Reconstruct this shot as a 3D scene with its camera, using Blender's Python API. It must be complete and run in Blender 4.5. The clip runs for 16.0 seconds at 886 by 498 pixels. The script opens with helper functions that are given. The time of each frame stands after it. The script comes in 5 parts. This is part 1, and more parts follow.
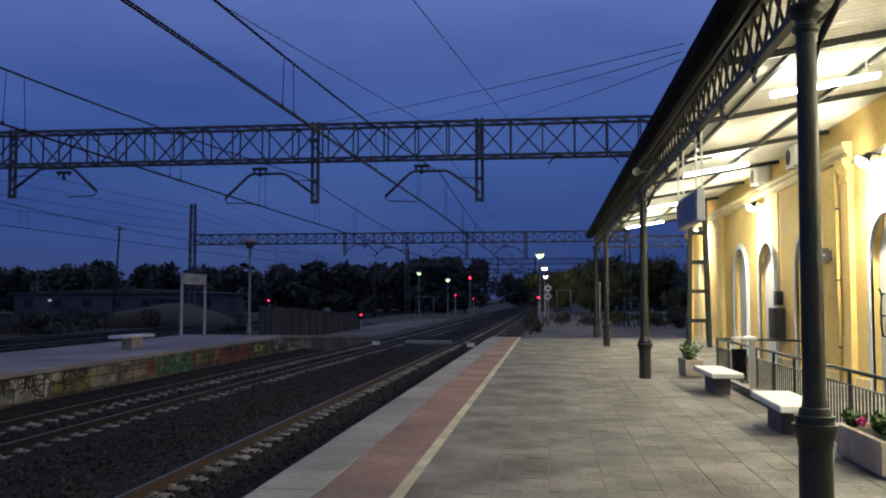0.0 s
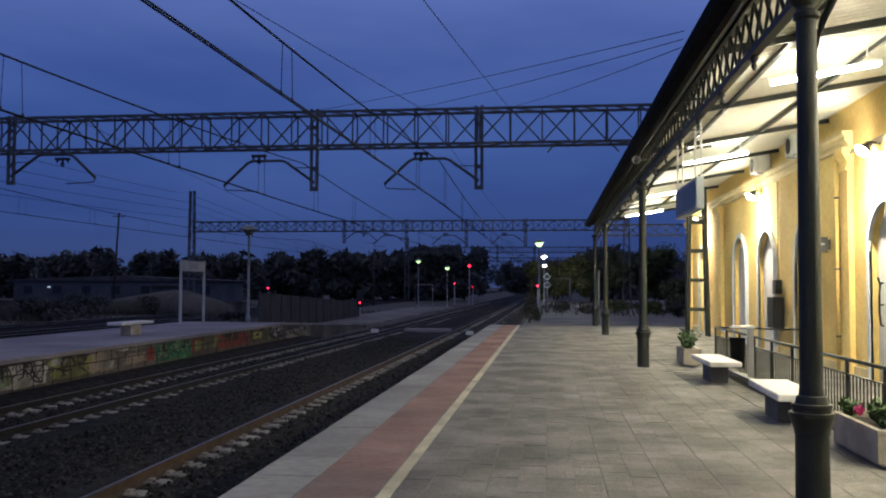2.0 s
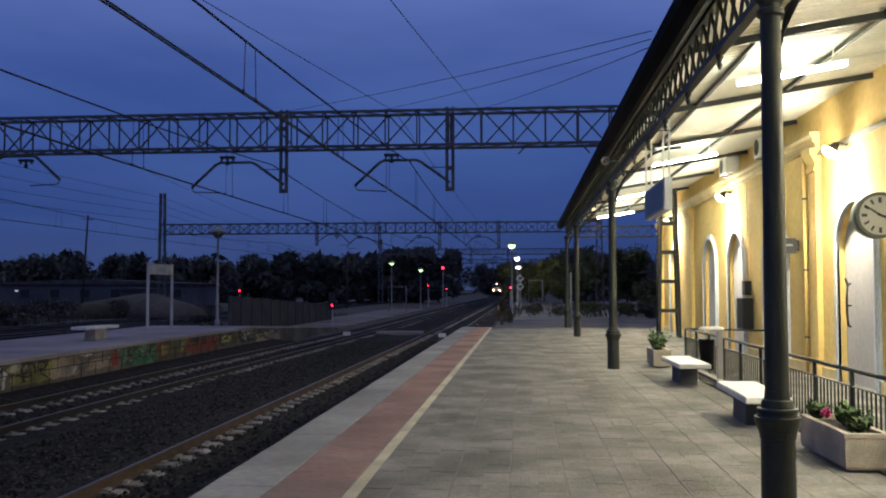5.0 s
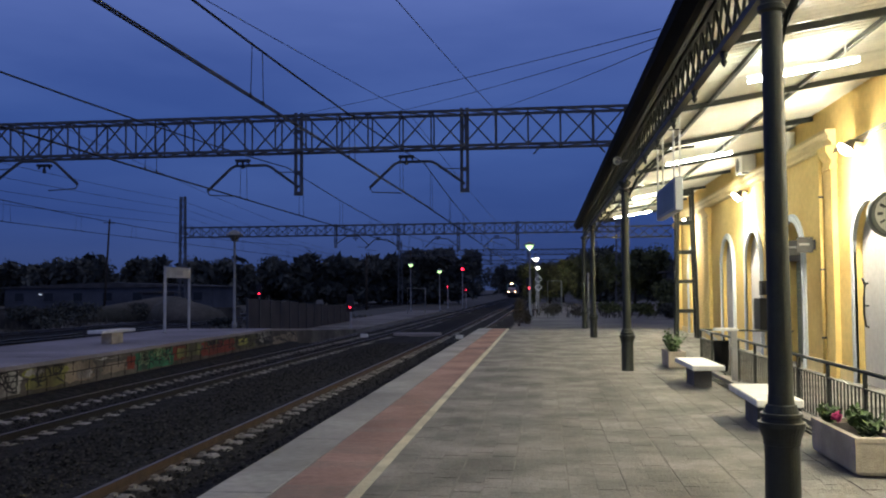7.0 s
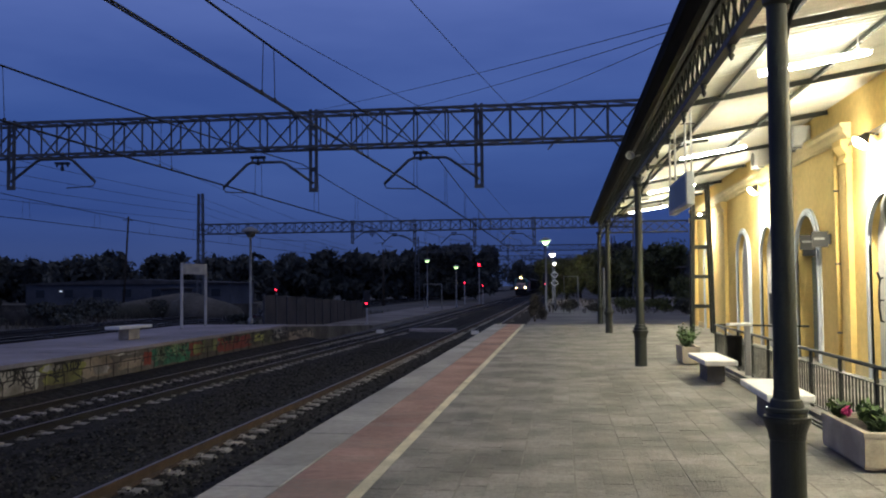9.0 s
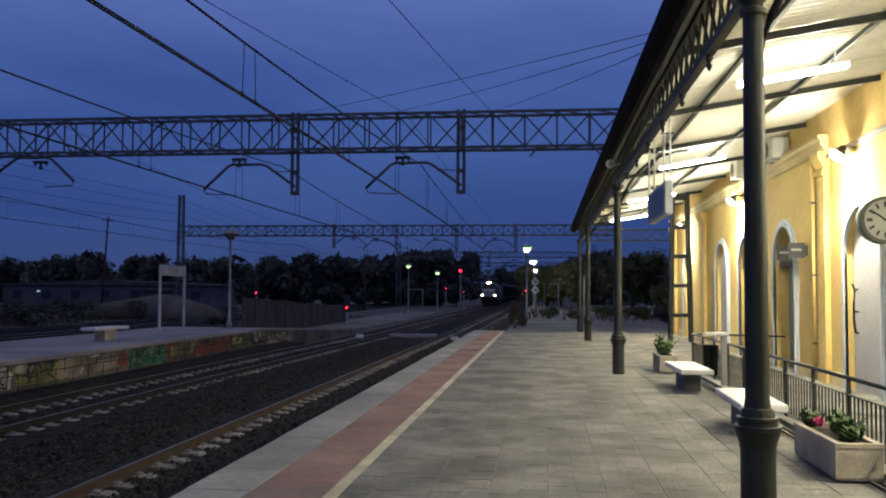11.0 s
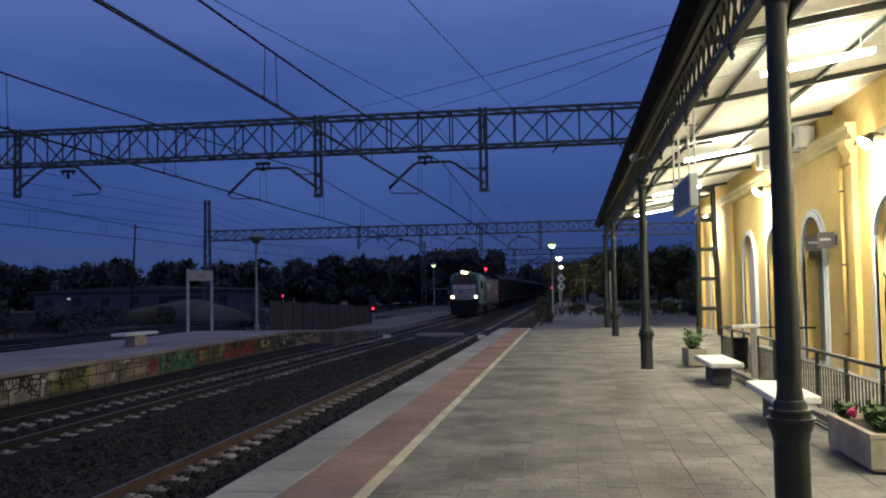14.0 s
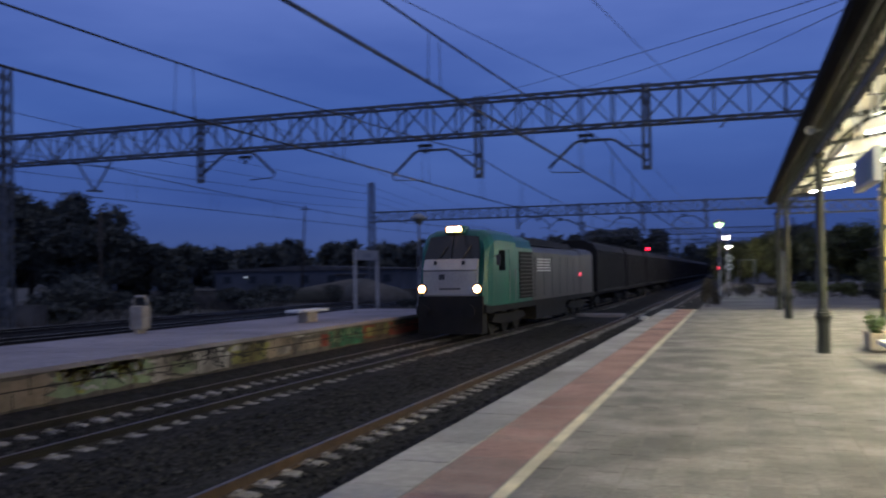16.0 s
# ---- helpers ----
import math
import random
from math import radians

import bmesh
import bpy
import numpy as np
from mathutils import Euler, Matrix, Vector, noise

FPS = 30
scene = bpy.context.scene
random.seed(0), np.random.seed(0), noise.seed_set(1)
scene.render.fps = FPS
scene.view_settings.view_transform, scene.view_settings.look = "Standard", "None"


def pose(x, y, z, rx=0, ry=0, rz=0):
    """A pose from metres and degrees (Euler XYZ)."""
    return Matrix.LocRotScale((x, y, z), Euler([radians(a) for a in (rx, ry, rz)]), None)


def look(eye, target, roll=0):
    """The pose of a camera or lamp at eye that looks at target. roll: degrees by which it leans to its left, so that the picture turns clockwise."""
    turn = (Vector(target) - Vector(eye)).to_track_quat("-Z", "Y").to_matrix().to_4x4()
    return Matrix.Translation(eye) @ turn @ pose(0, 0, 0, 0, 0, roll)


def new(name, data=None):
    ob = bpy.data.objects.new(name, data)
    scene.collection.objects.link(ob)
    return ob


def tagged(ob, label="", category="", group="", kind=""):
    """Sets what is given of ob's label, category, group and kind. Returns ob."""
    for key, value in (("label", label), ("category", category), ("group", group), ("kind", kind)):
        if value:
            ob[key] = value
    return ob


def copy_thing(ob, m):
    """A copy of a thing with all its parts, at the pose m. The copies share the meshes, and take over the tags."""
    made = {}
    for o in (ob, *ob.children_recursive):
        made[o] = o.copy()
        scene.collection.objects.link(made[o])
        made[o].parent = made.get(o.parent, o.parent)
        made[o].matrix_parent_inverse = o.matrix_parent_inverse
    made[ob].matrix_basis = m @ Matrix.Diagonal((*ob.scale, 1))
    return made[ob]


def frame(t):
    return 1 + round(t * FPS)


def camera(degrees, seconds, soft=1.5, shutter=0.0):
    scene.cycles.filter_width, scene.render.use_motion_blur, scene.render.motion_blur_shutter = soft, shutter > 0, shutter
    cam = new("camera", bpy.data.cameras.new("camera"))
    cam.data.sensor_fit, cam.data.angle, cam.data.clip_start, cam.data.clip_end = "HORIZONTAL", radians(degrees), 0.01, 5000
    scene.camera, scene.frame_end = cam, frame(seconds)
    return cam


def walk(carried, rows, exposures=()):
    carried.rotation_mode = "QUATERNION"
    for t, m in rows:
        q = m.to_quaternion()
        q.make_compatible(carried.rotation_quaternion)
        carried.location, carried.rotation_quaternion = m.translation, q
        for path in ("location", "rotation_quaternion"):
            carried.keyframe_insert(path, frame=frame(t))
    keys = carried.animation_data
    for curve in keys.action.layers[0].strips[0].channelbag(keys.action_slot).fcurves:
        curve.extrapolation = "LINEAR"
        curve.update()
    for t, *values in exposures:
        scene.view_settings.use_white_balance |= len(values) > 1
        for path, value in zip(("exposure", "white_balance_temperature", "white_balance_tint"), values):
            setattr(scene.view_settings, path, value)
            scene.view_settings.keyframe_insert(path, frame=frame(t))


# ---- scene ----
cam = camera(53.7, 16.0, soft=2.0, shutter=0.5)
PATH = [
    (0, (0.043, -1.342, 1.886), (-0.199, 0.641, 1.999), 0.0),
    (0.5, (0.051, -1.322, 1.879), (-0.202, 0.658, 1.998), 0.1),
    (1, (0.05, -1.316, 1.875), (-0.228, 0.661, 1.994), -0.0),
    (1.5, (0.051, -1.321, 1.871), (-0.209, 0.66, 1.967), 0.1),
    (2, (0.058, -1.32, 1.876), (-0.183, 0.664, 1.962), 0.2),
    (2.5, (0.065, -1.298, 1.881), (-0.158, 0.688, 1.964), 0.3),
    (3, (0.111, -1.299, 1.88), (-0.105, 0.688, 1.965), -0.0),
    (3.5, (0.128, -1.306, 1.885), (-0.072, 0.682, 1.971), -0.2),
    (4, (0.146, -1.248, 1.877), (-0.034, 0.742, 1.96), -0.0),
    (6.5, (0.277, -0.956, 1.911), (0.07, 1.031, 2.016), -0.3),
    (7, (0.37, -0.955, 1.913), (0.14, 1.03, 2.006), -0.4),
    (7.5, (0.456, -0.972, 1.921), (0.195, 1.009, 2.007), -0.9),
    (8, (0.464, -0.982, 1.917), (0.19, 0.997, 2.0), -1.2),
    (10.5, (0.532, -0.927, 1.892), (0.281, 1.055, 1.983), 0.8),
    (11, (0.541, -0.937, 1.897), (0.312, 1.048, 1.994), 0.3),
    (11.5, (0.547, -0.925, 1.898), (0.301, 1.057, 2.002), -0.4),
    (12, (0.54, -0.924, 1.902), (0.283, 1.056, 2.006), -0.6),
    (12.5, (0.539, -0.918, 1.899), (0.277, 1.062, 2.003), -0.7),
    (13, (0.546, -0.917, 1.9), (0.28, 1.063, 2.002), -1.0),
    (13.5, (0.553, -0.896, 1.891), (0.279, 1.083, 1.991), -1.1),
    (14, (0.542, -0.921, 1.889), (0.257, 1.057, 1.984), -1.0),
    (14.5, (0.532, -0.937, 1.889), (0.232, 1.038, 1.98), -1.1),
    (15, (0.53, -0.942, 1.891), (0.211, 1.031, 1.976), -1.3),
    (15.5, (0.521, -0.942, 1.889), (0.124, 1.017, 1.963), -1.2),
    (16, (0.516, -1.058, 1.874), (-0.122, 0.837, 1.929), -0.8),
]
walk(cam, [(t, look(eye, target, roll)) for t, eye, target, roll in PATH], exposures=[(0, 0.0), (15.0, 0.0), (15.5, 0.1), (16.0, 0.38)])

# ---- world and light ----
def make_world():
    w = bpy.data.worlds.new("dusk")
    scene.world = w
    w.use_nodes = True
    nt = w.node_tree
    nt.nodes.clear()
    N = nt.nodes.new
    out, bg = N("ShaderNodeOutputWorld"), N("ShaderNodeBackground")
    tc, sep, ramp = N("ShaderNodeTexCoord"), N("ShaderNodeSeparateXYZ"), N("ShaderNodeValToRGB")
    L = nt.links.new
    L(tc.outputs["Generated"], sep.inputs[0])
    L(sep.outputs["Z"], ramp.inputs[0])
    e = ramp.color_ramp.elements
    e[0].position, e[0].color = 0.0, (0.038, 0.062, 0.17, 1)
    e[1].position, e[1].color = 1.0, (0.185, 0.19, 0.265, 1)
    for p, c in ((0.08, (0.030, 0.062, 0.215, 1)), (0.18, (0.041, 0.086, 0.285, 1)), (0.33, (0.074, 0.121, 0.36, 1)), (0.6, (0.150, 0.178, 0.305, 1))):
        k = e.new(p)
        k.color = c
    # soft cloud banks
    mp, n1, mixc, r2 = N("ShaderNodeMapping"), N("ShaderNodeTexNoise"), N("ShaderNodeMix"), N("ShaderNodeValToRGB")
    mp.inputs["Scale"].default_value = (1.2, 1.2, 5.0)
    L(tc.outputs["Generated"], mp.inputs[0])
    L(mp.outputs[0], n1.inputs["Vector"])
    n1.inputs["Scale"].default_value = 1.7
    n1.inputs["Detail"].default_value = 5
    n1.inputs["Roughness"].default_value = 0.5
    r2.color_ramp.elements[0].position, r2.color_ramp.elements[1].position = 0.35, 0.7
    L(n1.outputs["Fac"], r2.inputs[0])
    mixc.data_type, mixc.blend_type = "RGBA", "MULTIPLY"
    mixc.inputs[0].default_value = 1.0
    r2.color_ramp.elements[0].color, r2.color_ramp.elements[1].color = (0.76, 0.80, 0.86, 1), (1.36, 1.26, 1.14, 1)
    L(ramp.outputs[0], mixc.inputs[6])
    L(r2.outputs[0], mixc.inputs[7])
    L(mixc.outputs[2], bg.inputs[0])
    bg.inputs[1].default_value = 1.13
    L(bg.outputs[0], out.inputs[0])


make_world()


def lamp(name, kind, m, power, color, size=0.1, size_y=None):
    d = bpy.data.lights.new(name, kind)
    d.energy, d.color = power, color
    if kind == "AREA":
        d.shape, d.size, d.size_y = "RECTANGLE", size, size_y or size
    else:
        d.shadow_soft_size = size
    ob = new(name, d)
    ob.matrix_world = m
    return ob


# ---- materials ----
def mat(name, color, rough=0.8, var=0.25, scale=3.0, bump=0.0, bscale=40.0, metal=0.0, color2=None, rnd=0.0, spec=0.5, place=False):
    """Procedural surface: base colour, broad stains, fine grain, fine relief; rnd varies piece by piece, place lets the stains run on from piece to piece."""
    m = bpy.data.materials.new(name)
    m.use_nodes = True
    nt = m.node_tree
    N, L = nt.nodes.new, nt.links.new
    b = nt.nodes["Principled BSDF"]
    b.inputs["Roughness"].default_value, b.inputs["Metallic"].default_value = rough, metal
    b.inputs["Specular IOR Level"].default_value = spec
    tc, n1, n2 = N("ShaderNodeTexCoord"), N("ShaderNodeTexNoise"), N("ShaderNodeTexNoise")
    geo = N("ShaderNodeNewGeometry")
    src = geo.outputs["Position"] if place else tc.outputs["Object"]
    L(src, n1.inputs["Vector"])
    L(src, n2.inputs["Vector"])
    n1.inputs["Scale"].default_value, n1.inputs["Detail"].default_value = scale * 0.35, 5
    n2.inputs["Scale"].default_value, n2.inputs["Detail"].default_value = scale * 6, 3
    r = N("ShaderNodeValToRGB")
    c2 = color2 or tuple(c * (1 - var) for c in color)
    c1 = tuple(min(1, c * (1 + var * 0.5)) for c in color)
    r.color_ramp.elements[0].position, r.color_ramp.elements[1].position = 0.36, 0.66
    r.color_ramp.elements[0].color, r.color_ramp.elements[1].color = (*c2, 1), (*c1, 1)
    L(n1.outputs["Fac"], r.inputs[0])
    mx = N("ShaderNodeMix")
    mx.data_type, mx.blend_type = "RGBA", "MULTIPLY"
    mx.inputs[0].default_value = 1.0
    r2 = N("ShaderNodeValToRGB")
    g = 1 - var * 0.6
    r2.color_ramp.elements[0].position, r2.color_ramp.elements[1].position = 0.3, 0.7
    r2.color_ramp.elements[0].color, r2.color_ramp.elements[1].color = (g, g, g, 1), (1.06, 1.06, 1.06, 1)
    L(n2.outputs["Fac"], r2.inputs[0])
    L(r.outputs[0], mx.inputs[6])
    L(r2.outputs[0], mx.inputs[7])
    last = mx.outputs[2]
    if rnd:
        oi, mr, m2 = N("ShaderNodeObjectInfo"), N("ShaderNodeMapRange"), N("ShaderNodeMix")
        m2.data_type, m2.blend_type = "RGBA", "MULTIPLY"
        m2.inputs[0].default_value = 1.0
        mr.inputs["To Min"].default_value, mr.inputs["To Max"].default_value = 1 - rnd, 1 + rnd * 0.4
        add, fr = N("ShaderNodeMath"), N("ShaderNodeMath")
        add.operation, fr.operation = "ADD", "FRACT"
        L(oi.outputs["Random"], add.inputs[0])
        L(geo.outputs["Random Per Island"], add.inputs[1])
        L(add.outputs[0], fr.inputs[0])
        L(fr.outputs[0], mr.inputs["Value"])
        L(last, m2.inputs[6])
        L(mr.outputs[0], m2.inputs[7])
        last = m2.outputs[2]
    L(last, b.inputs["Base Color"])
    if bump:
        n3, bp = N("ShaderNodeTexNoise"), N("ShaderNodeBump")
        L(src, n3.inputs["Vector"])
        n3.inputs["Scale"].default_value, n3.inputs["Detail"].default_value = bscale, 4
        bp.inputs["Strength"].default_value, bp.inputs["Distance"].default_value = bump, 0.02
        L(n3.outputs["Fac"], bp.inputs["Height"])
        L(bp.outputs[0], b.inputs["Normal"])
    return m


def glow(name, color, strength):
    m = bpy.data.materials.new(name)
    m.use_nodes = True
    b = m.node_tree.nodes["Principled BSDF"]
    b.inputs["Base Color"].default_value = (0.8, 0.8, 0.8, 1)
    b.inputs["Emission Color"].default_value, b.inputs["Emission Strength"].default_value = (*color, 1), strength
    return m


def glassy(name, color, rough=0.08):
    m = bpy.data.materials.new(name)
    m.use_nodes = True
    b = m.node_tree.nodes["Principled BSDF"]
    b.inputs["Base Color"].default_value, b.inputs["Roughness"].default_value = (*color, 1), rough
    return m


M = dict(
    paver=mat("grey paving", (0.245, 0.232, 0.215), 0.85, 0.42, 2.8, 1.1, 30, rnd=0.18, place=True),
    joint=mat("sandy joint", (0.215, 0.205, 0.185), 0.95, 0.3, 4),
    coping=mat("concrete coping", (0.33, 0.32, 0.31), 0.85, 0.32, 1.4, 0.3, 50, rnd=0.05, place=True),
    pink=mat("pink tactile tile", (0.37, 0.235, 0.205), 0.8, 0.3, 1.8, 0.2, 60, rnd=0.07, place=True),
    line=mat("worn yellowish paint", (0.62, 0.56, 0.40), 0.7, 0.3, 5, 0.15, 60),
    island=mat("island concrete", (0.31, 0.28, 0.30), 0.85, 0.26, 1.0, 0.3, 40, rnd=0.03, place=True),
    facing=mat("stained facing concrete", (0.135, 0.12, 0.10), 0.9, 0.5, 2.0, 0.5, 25, color2=(0.055, 0.048, 0.04)),
    ballast=mat("ballast", (0.030, 0.029, 0.028), 0.95, 0.5, 14, 1.0, 22, rnd=0.5, spec=0.1),
    stone=mat("ballast stone", (0.062, 0.06, 0.057), 0.95, 0.35, 20, 0.3, 30, rnd=0.85, spec=0.1),
    yard=mat("pale dusty earth", (0.21, 0.19, 0.17), 0.95, 0.4, 0.8, 0.6, 10, place=True),
    brighthead=mat("bright worn rail head", (0.45, 0.44, 0.43), 0.3, 0.2, 8, metal=0.9),
    earth=mat("dry earth", (0.10, 0.088, 0.072), 0.95, 0.45, 0.5, 0.8, 8, color2=(0.05, 0.05, 0.036)),
    sleeper=mat("sleeper concrete", (0.34, 0.315, 0.29), 0.9, 0.4, 5, 0.4, 40, rnd=0.3, place=True),
    rust=mat("rusty rail", (0.055, 0.030, 0.018), 0.85, 0.35, 8, 0.3, 60),
    darkrust=mat("oily dark rail", (0.012, 0.009, 0.008), 0.8, 0.35, 8, 0.3, 60),
    railtop=mat("worn rail head", (0.085, 0.062, 0.048), 0.4, 0.3, 8, metal=0.5),
    steel=mat("galvanised steel", (0.14, 0.145, 0.15), 0.6, 0.3, 5, 0.1, 60, metal=0.3),
    wire=mat("copper wire", (0.02, 0.02, 0.022), 0.7, 0.2, 5),
    iron=mat("dark green cast iron", (0.028, 0.032, 0.028), 0.5, 0.3, 6, 0.12, 50, spec=0.4),
    gutter=mat("black painted gutter", (0.007, 0.007, 0.0075), 0.8, 0.3, 4, 0.1, 40, spec=0.08),
    roof=mat("cream corrugated sheet", (0.80, 0.77, 0.66), 0.42, 0.12, 2),
    ochre=mat("ochre render", (0.72, 0.54, 0.205), 0.9, 0.16, 1.2, 0.3, 35, color2=(0.64, 0.44, 0.155)),
    cream=mat("pale cream moulding", (0.74, 0.60, 0.32), 0.85, 0.14, 3, 0.15, 40),
    whiteblue=mat("pale grey-blue painted door", (0.56, 0.60, 0.66), 0.55, 0.12, 3, 0.05, 40),
    infill=mat("lavender-grey render", (0.50, 0.49, 0.50), 0.9, 0.12, 1.5, 0.2, 40),
    greendoor=mat("grey-green painted door", (0.20, 0.23, 0.19), 0.6, 0.2, 4, 0.05, 40),
    bluepanel=mat("dull blue panel", (0.22, 0.30, 0.38), 0.5, 0.15, 4),
    clockrim=mat("grey-green clock case", (0.13, 0.135, 0.12), 0.5, 0.2, 6),
    dial=mat("pale dial", (0.48, 0.47, 0.42), 0.5, 0.1, 6),
    darkgrey_glass=glassy("unlit lantern glass", (0.12, 0.12, 0.10), 0.2),
    rustpanel=mat("weathered dark panel", (0.045, 0.036, 0.034), 0.8, 0.35, 2),
    postgrey=mat("weathered pale paint", (0.42, 0.41, 0.40), 0.6, 0.2, 6, 0.05, 50),
    white=mat("white paint", (0.76, 0.76, 0.74), 0.5, 0.12, 6, 0.05, 50),
    bench=mat("white terrazzo", (0.74, 0.73, 0.70), 0.6, 0.12, 14, 0.1, 80),
    benchleg=mat("dark grey plinth", (0.13, 0.13, 0.125), 0.85, 0.3, 5, 0.3, 40),
    planter=mat("beige cast stone", (0.45, 0.395, 0.315), 0.9, 0.25, 8, 0.5, 70),
    soil=mat("soil", (0.05, 0.038, 0.028), 0.95, 0.4, 20, 0.6, 30),
    leaf=mat("leaf", (0.085, 0.15, 0.045), 0.6, 0.35, 6, rnd=0.5),
    dryleaf=mat("olive leaf", (0.12, 0.135, 0.045), 0.7, 0.4, 1, rnd=0.6),
    darkleaf=mat("dark far leaf", (0.115, 0.12, 0.10), 0.9, 0.4, 1, rnd=0.6),
    grass=mat("dry grass", (0.14, 0.125, 0.10), 0.95, 0.4, 1, rnd=0.6),
    bark=mat("bark", (0.07, 0.055, 0.04), 0.9, 0.4, 8, 0.5, 20),
    flower=mat("magenta petal", (0.62, 0.05, 0.22), 0.6, 0.2, 9, rnd=0.3),
    black=mat("black plastic", (0.02, 0.02, 0.022), 0.5, 0.2, 6),
    darkgrey=mat("dark grey metal", (0.055, 0.055, 0.058), 0.55, 0.25, 5, 0.08, 60),
    grey=mat("mid grey metal", (0.30, 0.31, 0.32), 0.55, 0.2, 5, 0.05, 60),
    green=mat("turquoise locomotive paint", (0.011, 0.13, 0.095), 0.42, 0.15, 1.5),
    locowhite=mat("white locomotive paint", (0.38, 0.38, 0.38), 0.5, 0.15, 2),
    locogrey=mat("pale grey locomotive paint", (0.088, 0.085, 0.086), 0.55, 0.2, 1.5),
    wagon=mat("brown wagon sheet", (0.011, 0.0085, 0.008), 0.85, 0.4, 1.5, 0.1, 20),
    under=mat("grimy underframe", (0.009, 0.008, 0.0075), 0.85, 0.4, 4, 0.3, 30),
    windscreen=glassy("dark windscreen", (0.012, 0.014, 0.018), 0.06),
    pane=glassy("window pane", (0.03, 0.035, 0.04), 0.08),
    signcase=mat("pale grey sign case", (0.5, 0.52, 0.52), 0.5, 0.12, 5),
    house=mat("pale rendered house", (0.10, 0.105, 0.12), 0.9, 0.3, 0.6),
    tile=mat("dark roof", (0.09, 0.085, 0.085), 0.9, 0.3, 2),
    tube=glow("fluorescent tube", (0.98, 1.0, 0.82), 100.0),
    flood=glow("floodlight lens", (1.0, 0.95, 0.74), 120.0),
    headlight=glow("warm headlight", (1.0, 0.60, 0.28), 70.0),
    # amber glow added behind the headlights to draw their halo
    reflector=glow("amber halo", (1.0, 0.40, 0.10), 1.6),
    lantern=glow("greenish lantern glass", (0.55, 1.0, 0.36), 2.6),
    lampwhite=glow("white lamp glass", (1.0, 0.92, 0.78), 16.0),
    red=glow("red signal lens", (1.0, 0.006, 0.03), 8.0),
    dimred=glow("red marker", (1.0, 0.01, 0.06), 2.5),
    farwin=glow("lit far window", (0.75, 0.85, 1.0), 0.5),
)

# ---- mesh helpers ----
def box(bm, x0, x1, y0, y1, z0, z1):
    v = [bm.verts.new((x, y, z)) for z in (z0, z1) for x, y in ((x0, y0), (x1, y0), (x1, y1), (x0, y1))]
    for f in ((3, 2, 1, 0), (4, 5, 6, 7), (0, 1, 5, 4), (1, 2, 6, 5), (2, 3, 7, 6), (3, 0, 4, 7)):
        bm.faces.new([v[i] for i in f])
    return v


def chamfer_box(bm, x0, x1, y0, y1, z0, z1, c=0.01):
    tmp = bmesh.new()
    box(tmp, x0, x1, y0, y1, z0, z1)
    bmesh.ops.bevel(tmp, geom=tmp.edges[:], offset=c, segments=2, affect="EDGES", profile=0.5)
    merge(bm, tmp)


def merge(bm, tmp):
    me = bpy.data.meshes.new("tmp")
    tmp.to_mesh(me)
    tmp.free()
    bm.from_mesh(me)
    bpy.data.meshes.remove(me)


def beam(bm, p, q, w, h=None, up=(0, 0, 1)):
    """A square bar from p to q."""
    h = h or w
    p, q = Vector(p), Vector(q)
    d = (q - p).normalized()
    up = Vector(up)
    if abs(d.dot(up)) > 0.98:
        up = Vector((1, 0, 0)) if abs(d.x) < 0.9 else Vector((0, 1, 0))
    s = d.cross(up).normalized()
    u = s.cross(d)
    v = [bm.verts.new(o + s * a * w / 2 + u * b * h / 2) for o in (p, q) for a, b in ((-1, -1), (1, -1), (1, 1), (-1, 1))]
    for f in ((0, 1, 2, 3), (7, 6, 5, 4), (1, 0, 4, 5), (2, 1, 5, 6), (3, 2, 6, 7), (0, 3, 7, 4)):
        bm.faces.new([v[i] for i in f])


def lathe(bm, prof, x=0, y=0, z=0, n=16, caps=True, smooth=True):
    """A turned body about the upright axis: prof is a list of (radius, height)."""
    rings = []
    for r, h in prof:
        rings.append([bm.verts.new((x + r * math.cos(2 * math.pi * i / n), y + r * math.sin(2 * math.pi * i / n), z + h)) for i in range(n)])
    for a, b in zip(rings, rings[1:]):
        for i in range(n):
            j = (i + 1) % n
            f = bm.faces.new((a[i], a[j], b[j], b[i]))
            f.smooth = smooth
    if caps:
        bm.faces.new(rings[0][::-1])
        bm.faces.new(rings[-1])


def tube(bm, pts, r, n=6):
    """A round bar through the points."""
    pts = [Vector(p) for p in pts]
    rings = []
    for i, p in enumerate(pts):
        d = (pts[min(i + 1, len(pts) - 1)] - pts[max(i - 1, 0)]).normalized()
        up = Vector((0, 0, 1)) if abs(d.z) < 0.95 else Vector((1, 0, 0))
        s = d.cross(up).normalized()
        u = s.cross(d)
        rings.append([bm.verts.new(p + (s * math.cos(2 * math.pi * k / n) + u * math.sin(2 * math.pi * k / n)) * r) for k in range(n)])
    for a, b in zip(rings, rings[1:]):
        for k in range(n):
            j = (k + 1) % n
            f = bm.faces.new((a[k], a[j], b[j], b[k]))
            f.smooth = True
    bm.faces.new(rings[0][::-1])
    bm.faces.new(rings[-1])


def disc(bm, c, r, axis, depth, n=24):
    """A short round body with its axis along x or y."""
    tmp = bmesh.new()
    lathe(tmp, [(r, -depth / 2), (r, depth / 2)], n=n)
    rot = pose(*c, 0, 90, 0) if axis == "x" else pose(*c, 90, 0, 0)
    bmesh.ops.transform(tmp, matrix=rot, verts=tmp.verts)
    merge(bm, tmp)


